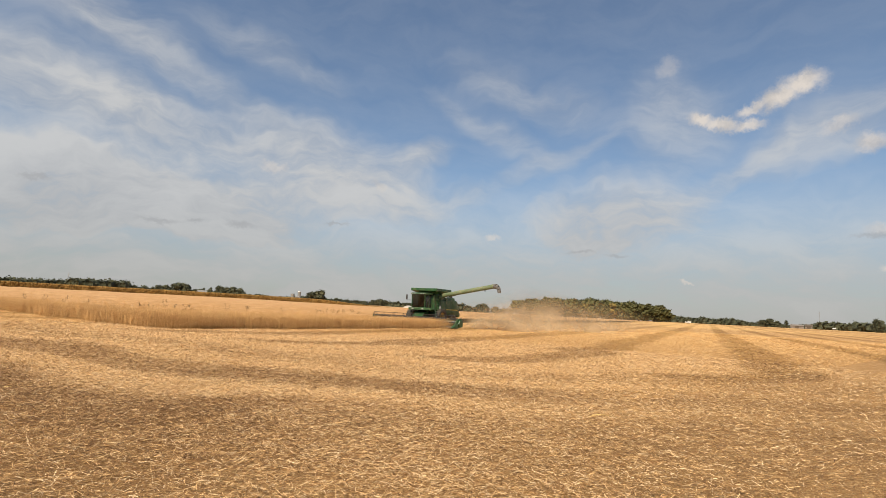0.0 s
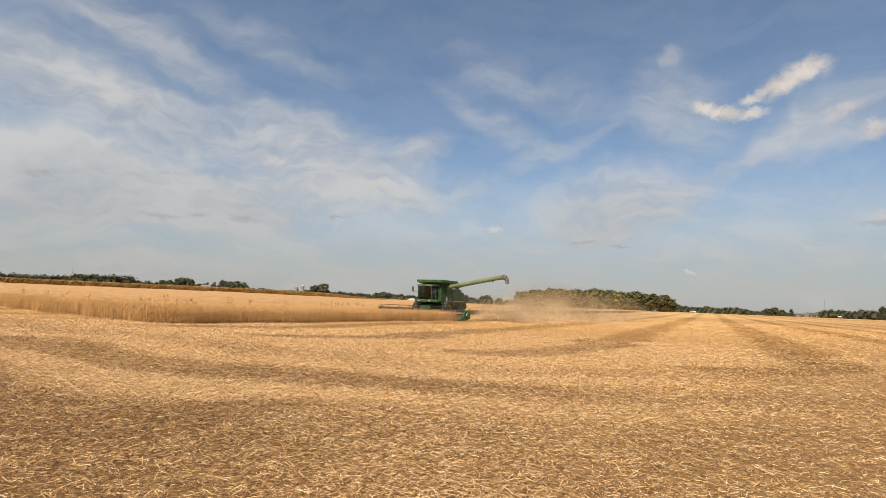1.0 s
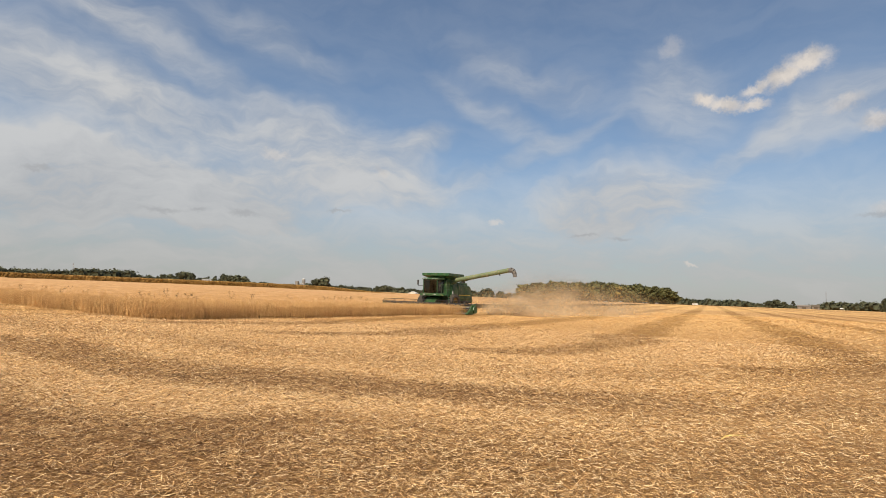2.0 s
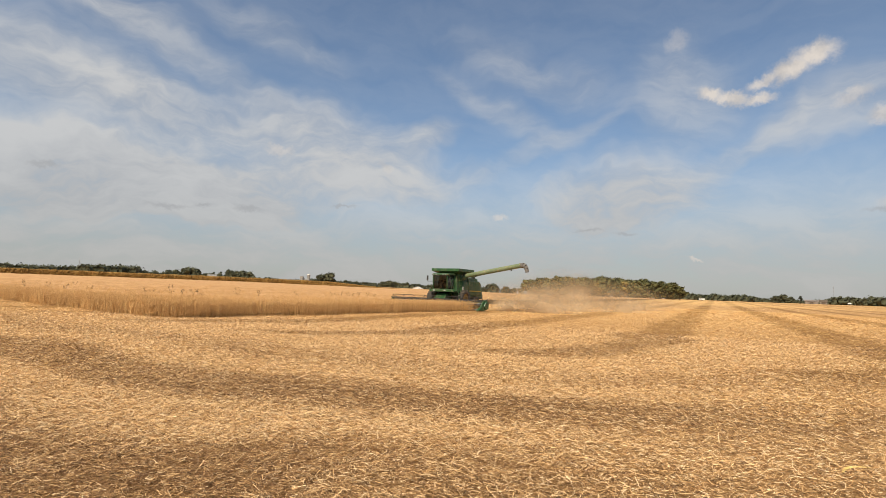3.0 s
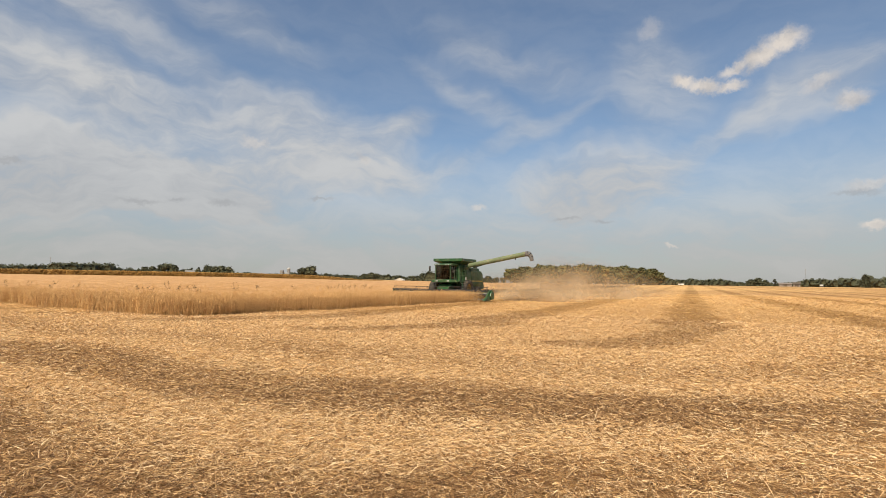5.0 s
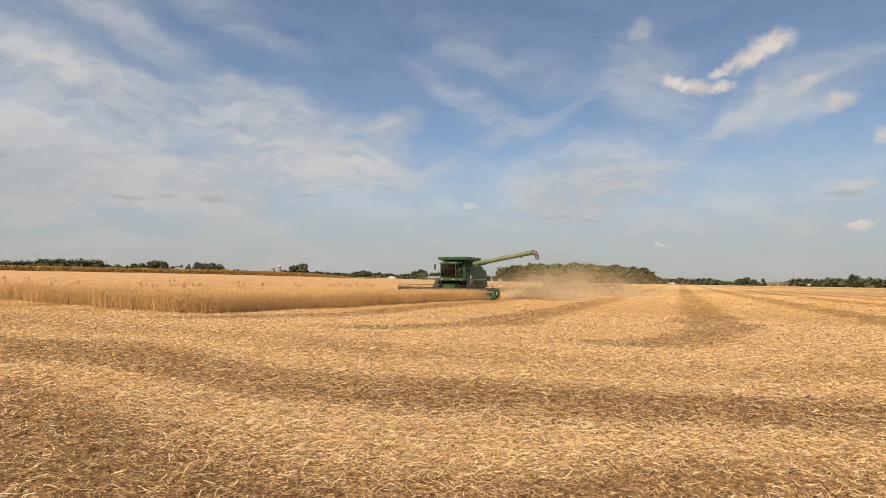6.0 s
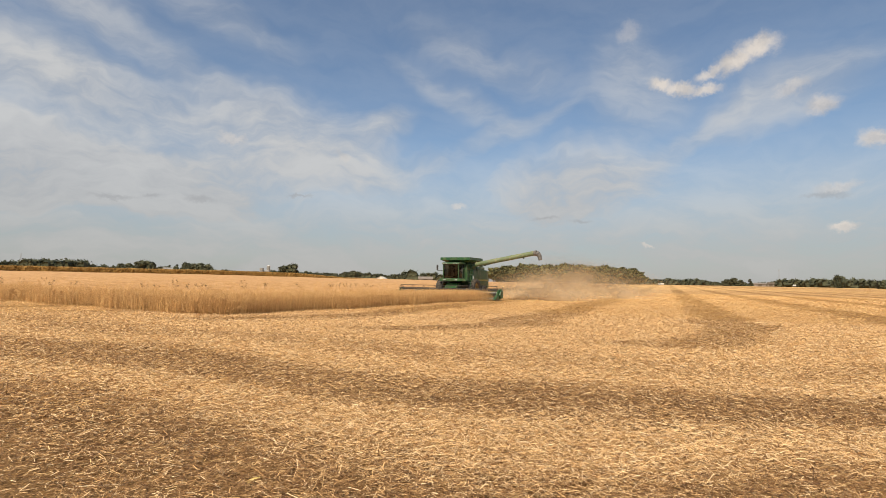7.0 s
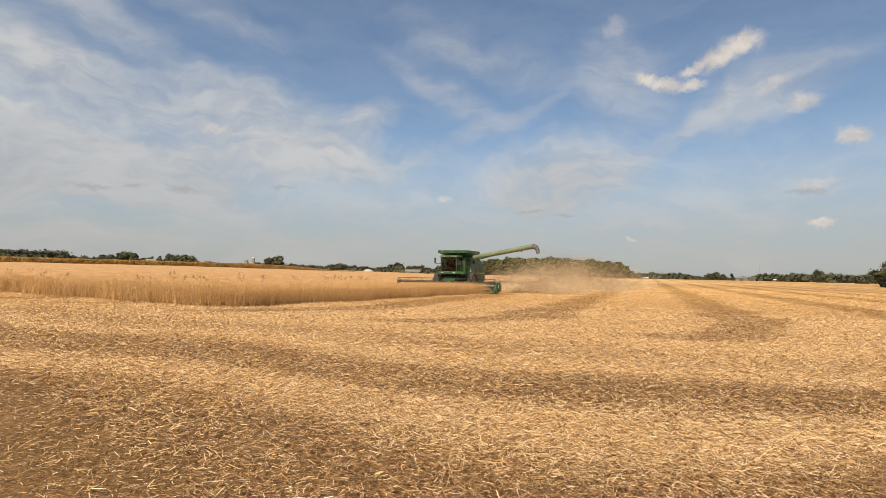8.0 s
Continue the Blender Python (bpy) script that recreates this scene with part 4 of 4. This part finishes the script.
    for a0, a1, r0, r1 in zip(bend, bend[1:], (0.25, 0.25, 0.24, 0.22), (0.26, 0.25, 0.23, 0.20)):
        rod(b, a0, a1, r0, 16, r1)
    part("spout", b, M_GREY, c, "grey rubber spout")
    part("auger_lamp", boxed(-1.02, -0.88, 7.4, 7.52, 4.00, 4.12, bevel=0.02), M_BLACK, tube)
    # feeder house and header
    part("feeder_house", prism([(0.5, 1.2), (0.5, 1.75), (1.5, 1.55), (2.1, 1.1), (2.1, 0.35), (1.4, 0.55)], -0.72, 0.72, 0.04), M_GREEN, c, "green feeder house")
    hd = part("header", boxed(2.0, 2.1, -5.9, 5.9, 0.35, 0.80, bevel=0.02), M_GREEN_SHADED, c, "wide dark grain header with a turning reel")
    part("top_beam", boxed(1.94, 2.10, -5.9, 5.9, 0.80, 0.92, bevel=0.03), M_FADED, hd, "pale green top beam")
    part("header_floor", prism([(2.1, 0.30), (2.1, 0.34), (3.1, 0.16), (3.1, 0.12)], -5.9, 5.9), M_STEEL, hd, "bare steel header floor")
    part("cutterbar", boxed(3.08, 3.2, -5.9, 5.9, 0.11, 0.16, bevel=0.01), M_STEEL, hd)
    fl = bmesh.new()
    rod(fl, (2.45, -5.85, 0.62), (2.45, 5.85, 0.62), 0.17, 16)
    last = None
    for k in range(361):
        y = -5.8 + 11.6 * k / 360
        a = (1 if y < 0 else -1) * (y * 2 * math.pi / 0.55)
        p = [fl.verts.new((2.45 + r * math.cos(a), y, 0.62 + r * math.sin(a))) for r in (0.16, 0.29)]
        if last:
            fl.faces.new((last[0], p[0], p[1], last[1]))
        last = p
    part("header_auger", fl, M_STEEL, hd, "steel header auger with spiral flighting")
    ax, az, rr = 2.95, 0.93, 0.38
    part("reel_shaft", rods([((ax, -5.85, az), (ax, 5.85, az))], 0.07, 10), M_BLACK, hd)
    for k in range(5):
        a = 2 * math.pi * k / 5 + 0.3
        bx, bz = ax + rr * math.cos(a), az + rr * math.sin(a)
        bat = part("reel_bat", rods([((bx, -5.85, bz), (bx, 5.85, bz))], 0.026, 6), M_BLACK, hd, "dark reel bat")
        part("tine_row", rods([((bx, -5.8 + 0.16 * q, bz), (bx - 0.05, -5.8 + 0.16 * q, bz - 0.2)) for q in range(73)], 0.006, 3), M_BLACK, hd)
    for y in (-5.8, -4.35, -2.9, -1.45, 0.0, 1.45, 2.9, 4.35, 5.8):
        part("reel_spider", rods([((ax, y, az), (ax + rr * math.cos(2 * math.pi * k / 5 + 0.3), y, az + rr * math.sin(2 * math.pi * k / 5 + 0.3))) for k in range(5)] + [((ax + rr * math.cos(2 * math.pi * k / 5 + 0.3), y, az + rr * math.sin(2 * math.pi * k / 5 + 0.3)), (ax + rr * math.cos(2 * math.pi * (k + 1) / 5 + 0.3), y, az + rr * math.sin(2 * math.pi * (k + 1) / 5 + 0.3))) for k in range(5)], 0.015, 5), M_BLACK, hd)
    for y in (-5.95, 0.0, 5.95):
        part("reel_arm", rods([((2.0, y, 0.92), (2.95, y, 0.93))], 0.06, 8), M_GREEN, hd)
    for s in (-1, 1):
        y0, y1 = sorted((s * 5.9, s * 6.04))
        part("end_sheet", prism([(1.9, 0.18), (1.9, 0.95), (2.2, 1.08), (2.75, 1.0), (3.3, 0.62), (3.9, 0.2), (3.85, 0.1), (2.9, 0.06)], y0, y1, 0.03), M_GREEN, hd, "bright green header end sheet")
        part("divider", prism([(2.9, 0.08), (2.9, 0.5), (3.5, 0.42), (4.25, 0.12), (4.2, 0.06)], s * 5.97 - 0.14, s * 5.97 + 0.14, 0.05), M_GREEN, hd, "green crop divider")
        part("end_shield", prism([(1.95, 0.2), (1.95, 0.8), (2.3, 0.95), (2.7, 0.85), (2.95, 0.5), (2.7, 0.2)], s * 6.06 - 0.02 if s > 0 else s * 6.06 - 0.14, s * 6.06 + 0.14 if s > 0 else s * 6.06 + 0.02, 0.06), M_GREEN, hd, "rounded green drive shield")
        part("marker_light", rods([((2.05, s * 6.0, 1.05), (2.05, s * 6.2, 1.28))], 0.02, 5), M_BLACK, hd)
        part("marker_lamp", boxed(2.0, 2.1, s * 6.2 - 0.05, s * 6.2 + 0.05, 1.25, 1.34, bevel=0.02), M_STALK, hd, "amber marker lamp")
    return at, fwd, left


def build_dust(at, fwd, left):
    """Dust hanging behind the machine as drifting, folded veils."""
    rng = np.random.default_rng(31)
    co, quads, uvs, base = [], [], [], 0
    veils = []
    for back, sidew, wide, tall in ((1.0, 5.5, 5.0, 2.2), (4.0, 4.5, 7.0, 3.2), (10.0, 3.5, 9.0, 4.6), (17.0, 3.5, 12.0, 5.2), (27.0, 3.0, 17.0, 4.4)):
        veils.append((back, sidew, wide, tall))
    for back, sidew, wide, tall in veils:
        c = at - fwd * back + left * (sidew + 2.5)
        turn = rng.uniform(-0.5, 0.2)
        nx, nz = 24, 10
        ph = rng.uniform(0, 6, 4)
        i, j = np.meshgrid(np.linspace(0, 1, nx), np.linspace(0, 1, nz), indexing="ij")
        fold = 0.9 * np.sin(i * 5 + ph[0]) + 0.5 * np.sin(i * 11 + j * 3 + ph[1]) + 0.6 * np.sin(j * 4 + ph[2])
        lx = (i - 0.42) * wide * 2
        px = c.x + lx * math.cos(turn) - fold * math.sin(turn)
        py = c.y + lx * math.sin(turn) + fold * math.cos(turn)
        pz = rise(px, py) - 0.25 + j * tall * (1 + 0.25 * np.sin(i * 7 + ph[3]))
        co.append(np.stack([px, py, pz], -1).reshape(-1, 3))
        uvs.append(np.stack([i, j], -1).reshape(-1, 2))
        q = np.arange(nx * nz).reshape(nx, nz) + base
        quads.append(np.stack([q[:-1, :-1], q[1:, :-1], q[1:, 1:], q[:-1, 1:]], -1).reshape(-1, 4))
        base += nx * nz
    ob = sheet("dust_cloud", np.concatenate(co), np.concatenate(quads), M_DUST, True, np.concatenate(uvs))
    tagged(ob, "tan harvest dust drifting behind the combine harvester", "dust", kind="stuff")


# ---------------------------------------------------------------- trees and woods
def lobes(rng, centres, radii):
    """Small uneven round masses, each a rounded cube of 24 faces: places and faces."""
    g = (-1.0, 0.0, 1.0)
    unit, faces, seen = [], [], {}

    def vert(p):
        if p not in seen:
            seen[p] = len(unit)
            unit.append(np.array(p) / np.linalg.norm(p))
        return seen[p]

    for axis in range(3):
        for s in (-1.0, 1.0):
            for a in range(2):
                for b in range(2):
                    ring = []
                    for da, db in ((0, 0), (1, 0), (1, 1), (0, 1)):
                        p = [g[a + da], g[b + db]]
                        p.insert(axis, s)
                        ring.append(vert(tuple(p)))
                    faces.append(ring if s > 0 else ring[::-1])
    unit, faces = np.array(unit), np.array(faces)
    n = len(centres)
    wild = rng.uniform(0.82, 1.16, (n, len(unit), 1))
    co = np.asarray(centres)[:, None, :] + unit[None] * np.asarray(radii)[:, None, :] * wild
    quads = faces[None] + (np.arange(n) * len(unit))[:, None, None]
    return co.reshape(-1, 3), quads.reshape(-1, 4)


def crown_mesh(rng, wide, low_z, top_z, clumps, leaves, size, mat, cone=0.0):
    """A crown of many small leaf sprays round uneven lobes."""
    pts, masses, sizes = [], [], []
    mid, half = (low_z + top_z) / 2, (top_z - low_z) / 2
    for _ in range(clumps):
        while True:
            p = rng.uniform(-1, 1, 3)
            if 0.25 < np.linalg.norm(p) < 0.86:
                break
        taper = 1 - cone * (p[2] + 1) / 2
        c = np.array([p[0] * wide / 2 * taper, p[1] * wide / 2 * taper, mid + p[2] * half])
        r = rng.uniform(0.19, 0.32) * wide * (1 - 0.6 * cone)
        masses.append(c)
        sizes.append((r * 0.74, r * 0.74, r * 0.54))
        q = rng.normal(0, 1, (leaves, 3))
        q /= np.linalg.norm(q, axis=1)[:, None]
        q *= rng.uniform(0.62, 1.10, (leaves, 1)) * r
        q[:, 2] *= 0.72
        pts.append(c + q)
    c = np.concatenate(pts)
    c[:, 2] = np.maximum(c[:, 2], 0.4)
    m = len(c)
    e1 = rng.normal(0, 1, (m, 3))
    e1 /= np.linalg.norm(e1, axis=1)[:, None]
    e2 = np.cross(e1, rng.normal(0, 1, (m, 3)))
    e2 /= np.linalg.norm(e2, axis=1)[:, None]
    s = (size * rng.uniform(0.6, 1.35, m))[:, None]
    fold = np.cross(e1, e2) * s * 0.35
    co = np.stack([c - e1 * s, c - e2 * s * 0.95 + fold, c + e1 * s, c + e2 * s * 0.95 - fold], 1).reshape(-1, 3)
    co2, quads2 = lobes(rng, masses, sizes)
    ob = sheet("crown", np.concatenate([co, co2]), np.concatenate([np.arange(m * 4).reshape(-1, 4), quads2 + len(co)]), mat, True)
    me = ob.data
    bpy.data.objects.remove(ob)
    return me


def trunk_mesh(rng, tall, r):
    bm = bmesh.new()
    p = Vector((0, 0, -0.2))
    for k in range(4):
        q = Vector((rng.normal(0, 0.12), rng.normal(0, 0.12), tall * (k + 1) / 4))
        rod(bm, p, q, r * (1 - 0.2 * k), 8, r * (1 - 0.2 * (k + 1)))
        p = q
        if k:
            for _ in range(2):
                a = rng.uniform(0, 6.28)
                rod(bm, q, q + Vector((math.cos(a) * tall * 0.3, math.sin(a) * tall * 0.3, tall * 0.22)), r * 0.35, 5, r * 0.12)
    return mesh_from("trunk", bm, M_BARK)


def tree_kind(seed, wide, tall, mat, clumps=26, leaves=42, size=0.5, cone=0.0, skirt=0.12):
    rng = np.random.default_rng(seed)
    return trunk_mesh(rng, tall * 0.6, 0.03 * tall), crown_mesh(rng, wide, tall * skirt, tall, clumps, leaves, size, mat, cone), tall, wide


def plant_tree(kind, at, tall, wide, label, group="", turn=0.0):
    t = thing("tree", at, label, "tree", group, turn)
    t.scale = (wide / kind[3], wide / kind[3], tall / kind[2])
    for me, nm in ((kind[0], "trunk"), (kind[1], "crown")):
        o = new(nm, me)
        o.parent = t
    return t


def far_woods(name, label, az0, az1, d, tall, depth, mat, seed, ragged=0.3, per=26):
    """A distant belt of trees, many sprays a tree."""
    rng = np.random.default_rng(seed)
    per = max(12, int(per * 0.75))
    length = radians(az1 - az0) * d
    n = max(4, int(length / (tall * 0.55)) * max(1, int(depth / (tall * 0.8))))
    pts, masses, sizes = [], [], []
    for _ in range(n):
        s = rng.random()
        x, y, z = bearing(az0 + (az1 - az0) * s, d + rng.random() * depth)
        h = tall * (1 + ragged * rng.normal(0, 0.5) + ragged * 0.6 * math.sin(s * 23 + seed)) * (0.55 + 0.45 * min(1, 8 * min(s, 1 - s)))
        h = max(h, tall * 0.35)
        w = h * rng.uniform(0.55, 0.9)
        q = rng.normal(0, 1, (per, 3))
        q /= np.linalg.norm(q, axis=1)[:, None]
        q *= rng.uniform(0.7, 1.08, (per, 1))
        pts.append(np.array([x, y, z + h * 0.5]) + q * [w * 0.6, w * 0.6, h * 0.5])
        masses += [(x, y, z + h * 0.5), (x + rng.normal(0, 0.3) * w, y, z + h * 0.25)]
        sizes += [(w * 0.50, w * 0.50, h * 0.42), (w * 0.6, w * 0.6, h * 0.28)]
        base = rng.uniform(-1, 1, (per // 3, 3))
        pts.append(np.array([x, y, z + h * 0.16]) + base * [w * 0.7, w * 0.7, h * 0.16])
    c = np.concatenate(pts)
    m = len(c)
    e1 = rng.normal(0, 1, (m, 3))
    e1 /= np.linalg.norm(e1, axis=1)[:, None]
    e2 = np.cross(e1, rng.normal(0, 1, (m, 3)))
    e2 /= np.linalg.norm(e2, axis=1)[:, None]
    s = (tall * 0.075 * rng.uniform(0.6, 1.4, m))[:, None]
    co = np.stack([c - e1 * s, c - e2 * s * 0.7, c + e1 * s, c + e2 * s * 0.7], 1).reshape(-1, 3)
    co2, quads2 = lobes(rng, masses, sizes)
    tagged(sheet(name, np.concatenate([co, co2]), np.concatenate([np.arange(m * 4).reshape(-1, 4), quads2 + len(co)]), mat, True), label, "woods", kind="stuff")


def build_trees():
    oaks = [tree_kind(40 + k, 11, 16, M_LEAF, 30, 34, 0.36, 0.0, 0.0) for k in range(4)]
    gold = tree_kind(50, 10, 14, M_LEAF_GOLD, 30, 34, 0.36, 0.0, 0.0)
    darks = [tree_kind(60 + k, 11, 10, M_LEAF_DARK, 30, 40, 0.30, 0.0, 0.0) for k in range(3)]
    spruce = tree_kind(70, 5, 10, M_LEAF_DARK, 26, 20, 0.3, 0.85, 0.02)
    rng = np.random.default_rng(71)
    # the woodlot behind the stubble
    for row in range(4):
        for k in range(21):
            q = k / 20
            az = 8.5 + 14.6 * q + rng.uniform(-0.25, 0.25) + (0.5 if row else 0) * (1 - 2 * q)
            d = 425 + row * 11 + rng.uniform(-3, 3) + 10 * abs(2 * q - 1) ** 3
            tall = (12.2 + 4.2 * math.sin(math.pi * min(1, 0.14 + 0.80 * q)) ** 0.8 + rng.normal(0, 1.1)) * (0.90 + 0.045 * row)
            turning = (row == 0 and k in (9, 13)) or (row == 1 and k == 4)
            plant_tree(gold if turning else oaks[(k + row) % 4], bearing(az, d), tall * (0.86 if turning else 1), rng.uniform(9, 12.5), "yellowing broadleaf tree among the green woodlot" if turning else "full green broadleaf tree in the woodlot", "trees of the woodlot", rng.uniform(0, 6.28))
    farm = "trees round the far farmstead"
    spots = (
        (-27.6, 500, 7.0, 8, 0), (-26.9, 505, 7.5, 9, 1), (-26.0, 500, 10.2, 12, 2), (-25.3, 500, 9.0, 9, 0), (-24.6, 510, 5.6, 7, 1), (-24.0, 505, 6.0, 7, 2),
        (-23.3, 515, 6.2, 7, 0), (-22.3, 505, 9.5, 9, 1), (-21.6, 500, 8.8, 8, 2), (-20.9, 500, 9.2, 11, 0), (-20.3, 500, 8.4, 9, 1),
        (-13.4, 450, 8.6, 9, 2), (-12.6, 450, 10.0, 11, 1), (-7.0, 550, 6.4, 7, 0), (-6.4, 545, 7.6, 9, 1), (-5.8, 552, 7.2, 8, 2),
        (6.0, 500, 6.2, 8, 0), (6.8, 505, 5.2, 7, 1), (7.6, 480, 5.0, 6, 2),
        (30.9, 690, 7.5, 9, 2), (31.4, 690, 9.0, 12, 1), (32.0, 695, 7.0, 10, 0), (39.4, 480, 9.0, 8, 1), (42.2, 420, 5.0, 6, 0), (42.7, 430, 5.5, 7, 2),
        (43.7, 235, 8.2, 10, 0), (44.3, 232, 11.0, 10, 1), (45.2, 236, 11.5, 11, 2), (46.3, 238, 10.5, 11, 0),
    )
    for az, d, tall, wide, k in spots:
        plant_tree(darks[k], bearing(az, d), tall, wide, "dark green broadleaf tree far across the fields", farm, az)
    for az, d, tall, wide in ((-23.75, 520, 9.0, 5), (-23.1, 518, 9.8, 5.5), (32.85, 650, 9.4, 6)):
        plant_tree(spruce, bearing(az, d), tall, wide, "narrow dark conifer far across the fields", farm, az)
    far_woods("far_woods", "hazy dark treeline beyond the corn", -72, -28, 760, 13, 60, M_LEAF_DARK, 81, 0.12, 40)
    far_woods("far_thicket", "low dark thicket beside the plantation", -30.4, -26.8, 740, 9.5, 40, M_LEAF_DARK, 80, 0.15, 40)
    far_woods("far_plantation", "dense dark plantation on the far rise", -35.2, -29.6, 720, 15.0, 60, M_LEAF_DARK, 82, 0.05, 60)
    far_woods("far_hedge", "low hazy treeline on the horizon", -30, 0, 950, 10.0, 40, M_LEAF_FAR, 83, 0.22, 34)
    far_woods("far_grove", "dark treeline behind the harvester", -2.3, 6.2, 640, 10.0, 30, M_LEAF_DARK, 84, 0.2, 40)
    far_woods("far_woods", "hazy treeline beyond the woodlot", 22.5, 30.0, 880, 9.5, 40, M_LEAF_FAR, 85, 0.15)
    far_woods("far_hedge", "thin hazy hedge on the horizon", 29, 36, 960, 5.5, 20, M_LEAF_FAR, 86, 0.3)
    far_woods("far_woods", "hazy dark treeline on the horizon", 34.4, 44, 780, 10.5, 40, M_LEAF_DARK, 87, 0.15, 40)
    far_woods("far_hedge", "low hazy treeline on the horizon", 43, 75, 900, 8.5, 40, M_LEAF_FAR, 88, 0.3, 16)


# ---------------------------------------------------------------- far buildings and masts
def barn(name, az, d, long, deep, eave, ridge, wall, roof, label, turn=0.0, up=0.0):
    at = bearing(az, d)
    t = thing(name, at, label, "building", turn=-radians(az) + turn)
    part("wall", prism([(-long / 2, -0.5), (-long / 2, eave), (long / 2, eave), (long / 2, -0.5)], -deep / 2, deep / 2, 0.02), wall, t)
    bm = bmesh.new()
    for s in (-1, 1):
        vs = [bm.verts.new(p) for p in ((-long / 2 - 0.4, s * (deep / 2 + 0.4), eave - 0.1), (long / 2 + 0.4, s * (deep / 2 + 0.4), eave - 0.1), (long / 2 + 0.4, 0, ridge), (-long / 2 - 0.4, 0, ridge))]
        e = bmesh.ops.extrude_face_region(bm, geom=[bm.faces.new(vs)])
        bmesh.ops.translate(bm, vec=(0, 0, 0.15), verts=[g for g in e["geom"] if isinstance(g, bmesh.types.BMVert)])
    part("roof", bm, roof, t)
    for s in (-1, 1):
        bm = bmesh.new()
        x = s * (long / 2 - 0.02)
        vs = [bm.verts.new(p) for p in ((x, -deep / 2, eave), (x, deep / 2, eave), (x, 0, ridge - 0.05))]
        e = bmesh.ops.extrude_face_region(bm, geom=[bm.faces.new(vs)])
        bmesh.ops.translate(bm, vec=(-s * 0.1, 0, 0), verts=[g for g in e["geom"] if isinstance(g, bmesh.types.BMVert)])
        part("gable", bm, wall, t)
    part("door", boxed(-1.6, 1.6, -deep / 2 - 0.06, -deep / 2 + 0.02, 0, min(3.2, eave - 0.3), bevel=0.01), M_BARK, t)


def silo(az, d, r, tall, dome, label):
    t = thing("silo", bearing(az, d), label, "silo", "silos of the far farm")
    bm = bmesh.new()
    rod(bm, (0, 0, -0.5), (0, 0, tall), r, 24)
    body = part("body", bm, M_CONCRETE, t, "grey concrete stave wall")
    for k in range(8):
        b = bmesh.new()
        rod(b, (0, 0, tall * (k + 0.5) / 8), (0, 0, tall * (k + 0.5) / 8 + 0.12), r + 0.05, 24)
        part("hoop", b, M_STEEL, body)
    if dome:
        b = bmesh.new()
        bmesh.ops.create_uvsphere(b, u_segments=24, v_segments=12, radius=r * 1.02, matrix=Matrix.Translation((0, 0, tall)) @ Matrix.Diagonal((1, 1, 0.4, 1)))
        part("dome", b, M_ROOF, t, "pale metal dome", soft=True)


def mast(az, d, tall):
    t = thing("mast", bearing(az, d), "thin grey lattice mast on the horizon", "mast")
    legs = [(math.cos(a), math.sin(a)) for a in (0.3, 2.4, 4.5)]
    lines = [((0.6 * x, 0.6 * y, -0.3), (0.15 * x, 0.15 * y, tall)) for x, y in legs]
    part("leg_frame", rods(lines, 0.07, 5), M_STEEL, t)
    part("lattice", rods([((0.5 * legs[k % 3][0], 0.5 * legs[k % 3][1], tall * k / 14), (0.4 * legs[(k + 1) % 3][0], 0.4 * legs[(k + 1) % 3][1], tall * (k + 1) / 14)) for k in range(13)], 0.04, 4), M_STEEL, t)
    part("crossarm", boxed(-1.2, 1.2, -0.06, 0.06, tall * 0.9, tall * 0.9 + 0.15, bevel=0.01), M_STEEL, t)


def trailer(az, d):
    t = thing("trailer", bearing(az, d), "small white trailer parked at the field's far edge", "trailer", turn=-radians(az))
    part("box", boxed(-1.9, 1.9, -1.0, 1.0, 0.5, 1.5, bevel=0.15), M_ROOF, t)
    part("drawbar", rods([((1.9, 0, 0.65), (2.9, 0, 0.6))], 0.07, 6), M_BLACK, t)
    part("window", boxed(-1.3, -0.4, -1.02, -0.99, 1.0, 1.4, bevel=0), M_BLACK, t)
    for x in (-0.5, 0.5):
        for y in (-1.0, 1.0):
            part("wheel", lathe([(-0.12, 0.02), (-0.12, 0.33), (0.12, 0.33), (0.12, 0.02)], y, x, 0.33, 16), M_RUBBER, t)


def build_far_things():
    barn("barn", -23.9, 492, 6.5, 7, 2.4, 4.6, M_WALL, M_CONCRETE, "grey barn with a pale metal roof among trees", 0.25)
    barn("shed", -28.9, 540, 2.4, 3, 2.4, 3.4, M_ROOF, M_ROOF, "small white shed beyond the corn")
    barn("shed", -28.45, 545, 2.4, 3, 1.9, 2.6, M_ROOF, M_ROOF, "small white shed beyond the corn")
    barn("farm_shed", -14.9, 690, 4, 6, 6.0, 7.5, M_WALL, M_CONCRETE, "low grey shed between two silos")
    barn("white_barn", -3.3, 590, 8, 9, 1.2, 3.1, M_ROOF, M_ROOF, "low barn with a white roof", 1.25)
    barn("machine_shed", 1.2, 430, 11, 9, 1.6, 3.2, M_DRAB, M_DRAB, "low shed with a dull brown roof")
    barn("long_shed", 33.65, 640, 11, 10, 2.6, 3.8, M_DRAB, M_DRAB, "pale brown shed at the far treeline")
    barn("brick_house", 34.5, 650, 6, 6, 2.6, 4.4, M_DRAB, M_BARK, "small brown house at the far treeline")
    barn("white_shed", 36.3, 650, 2, 2, 1.6, 2.2, M_ROOF, M_ROOF, "tiny white shed at the far treeline")
    silo(-15.35, 700, 2.3, 10.2, False, "shorter grey concrete silo of a far farm")
    silo(-14.7, 705, 2.0, 13.0, True, "tall grey concrete silo with a white dome")
    mast(-34.8, 740, 20)
    mast(35.2, 800, 22)
    trailer(25.05, 420)


build_ground()
build_trees()
build_far_things()
build_corn()
build_beans()
build_weeds()
spot, ahead, port = build_combine()
build_dust(spot, ahead, port)
build_husks()
build_clumps()
build_straw()
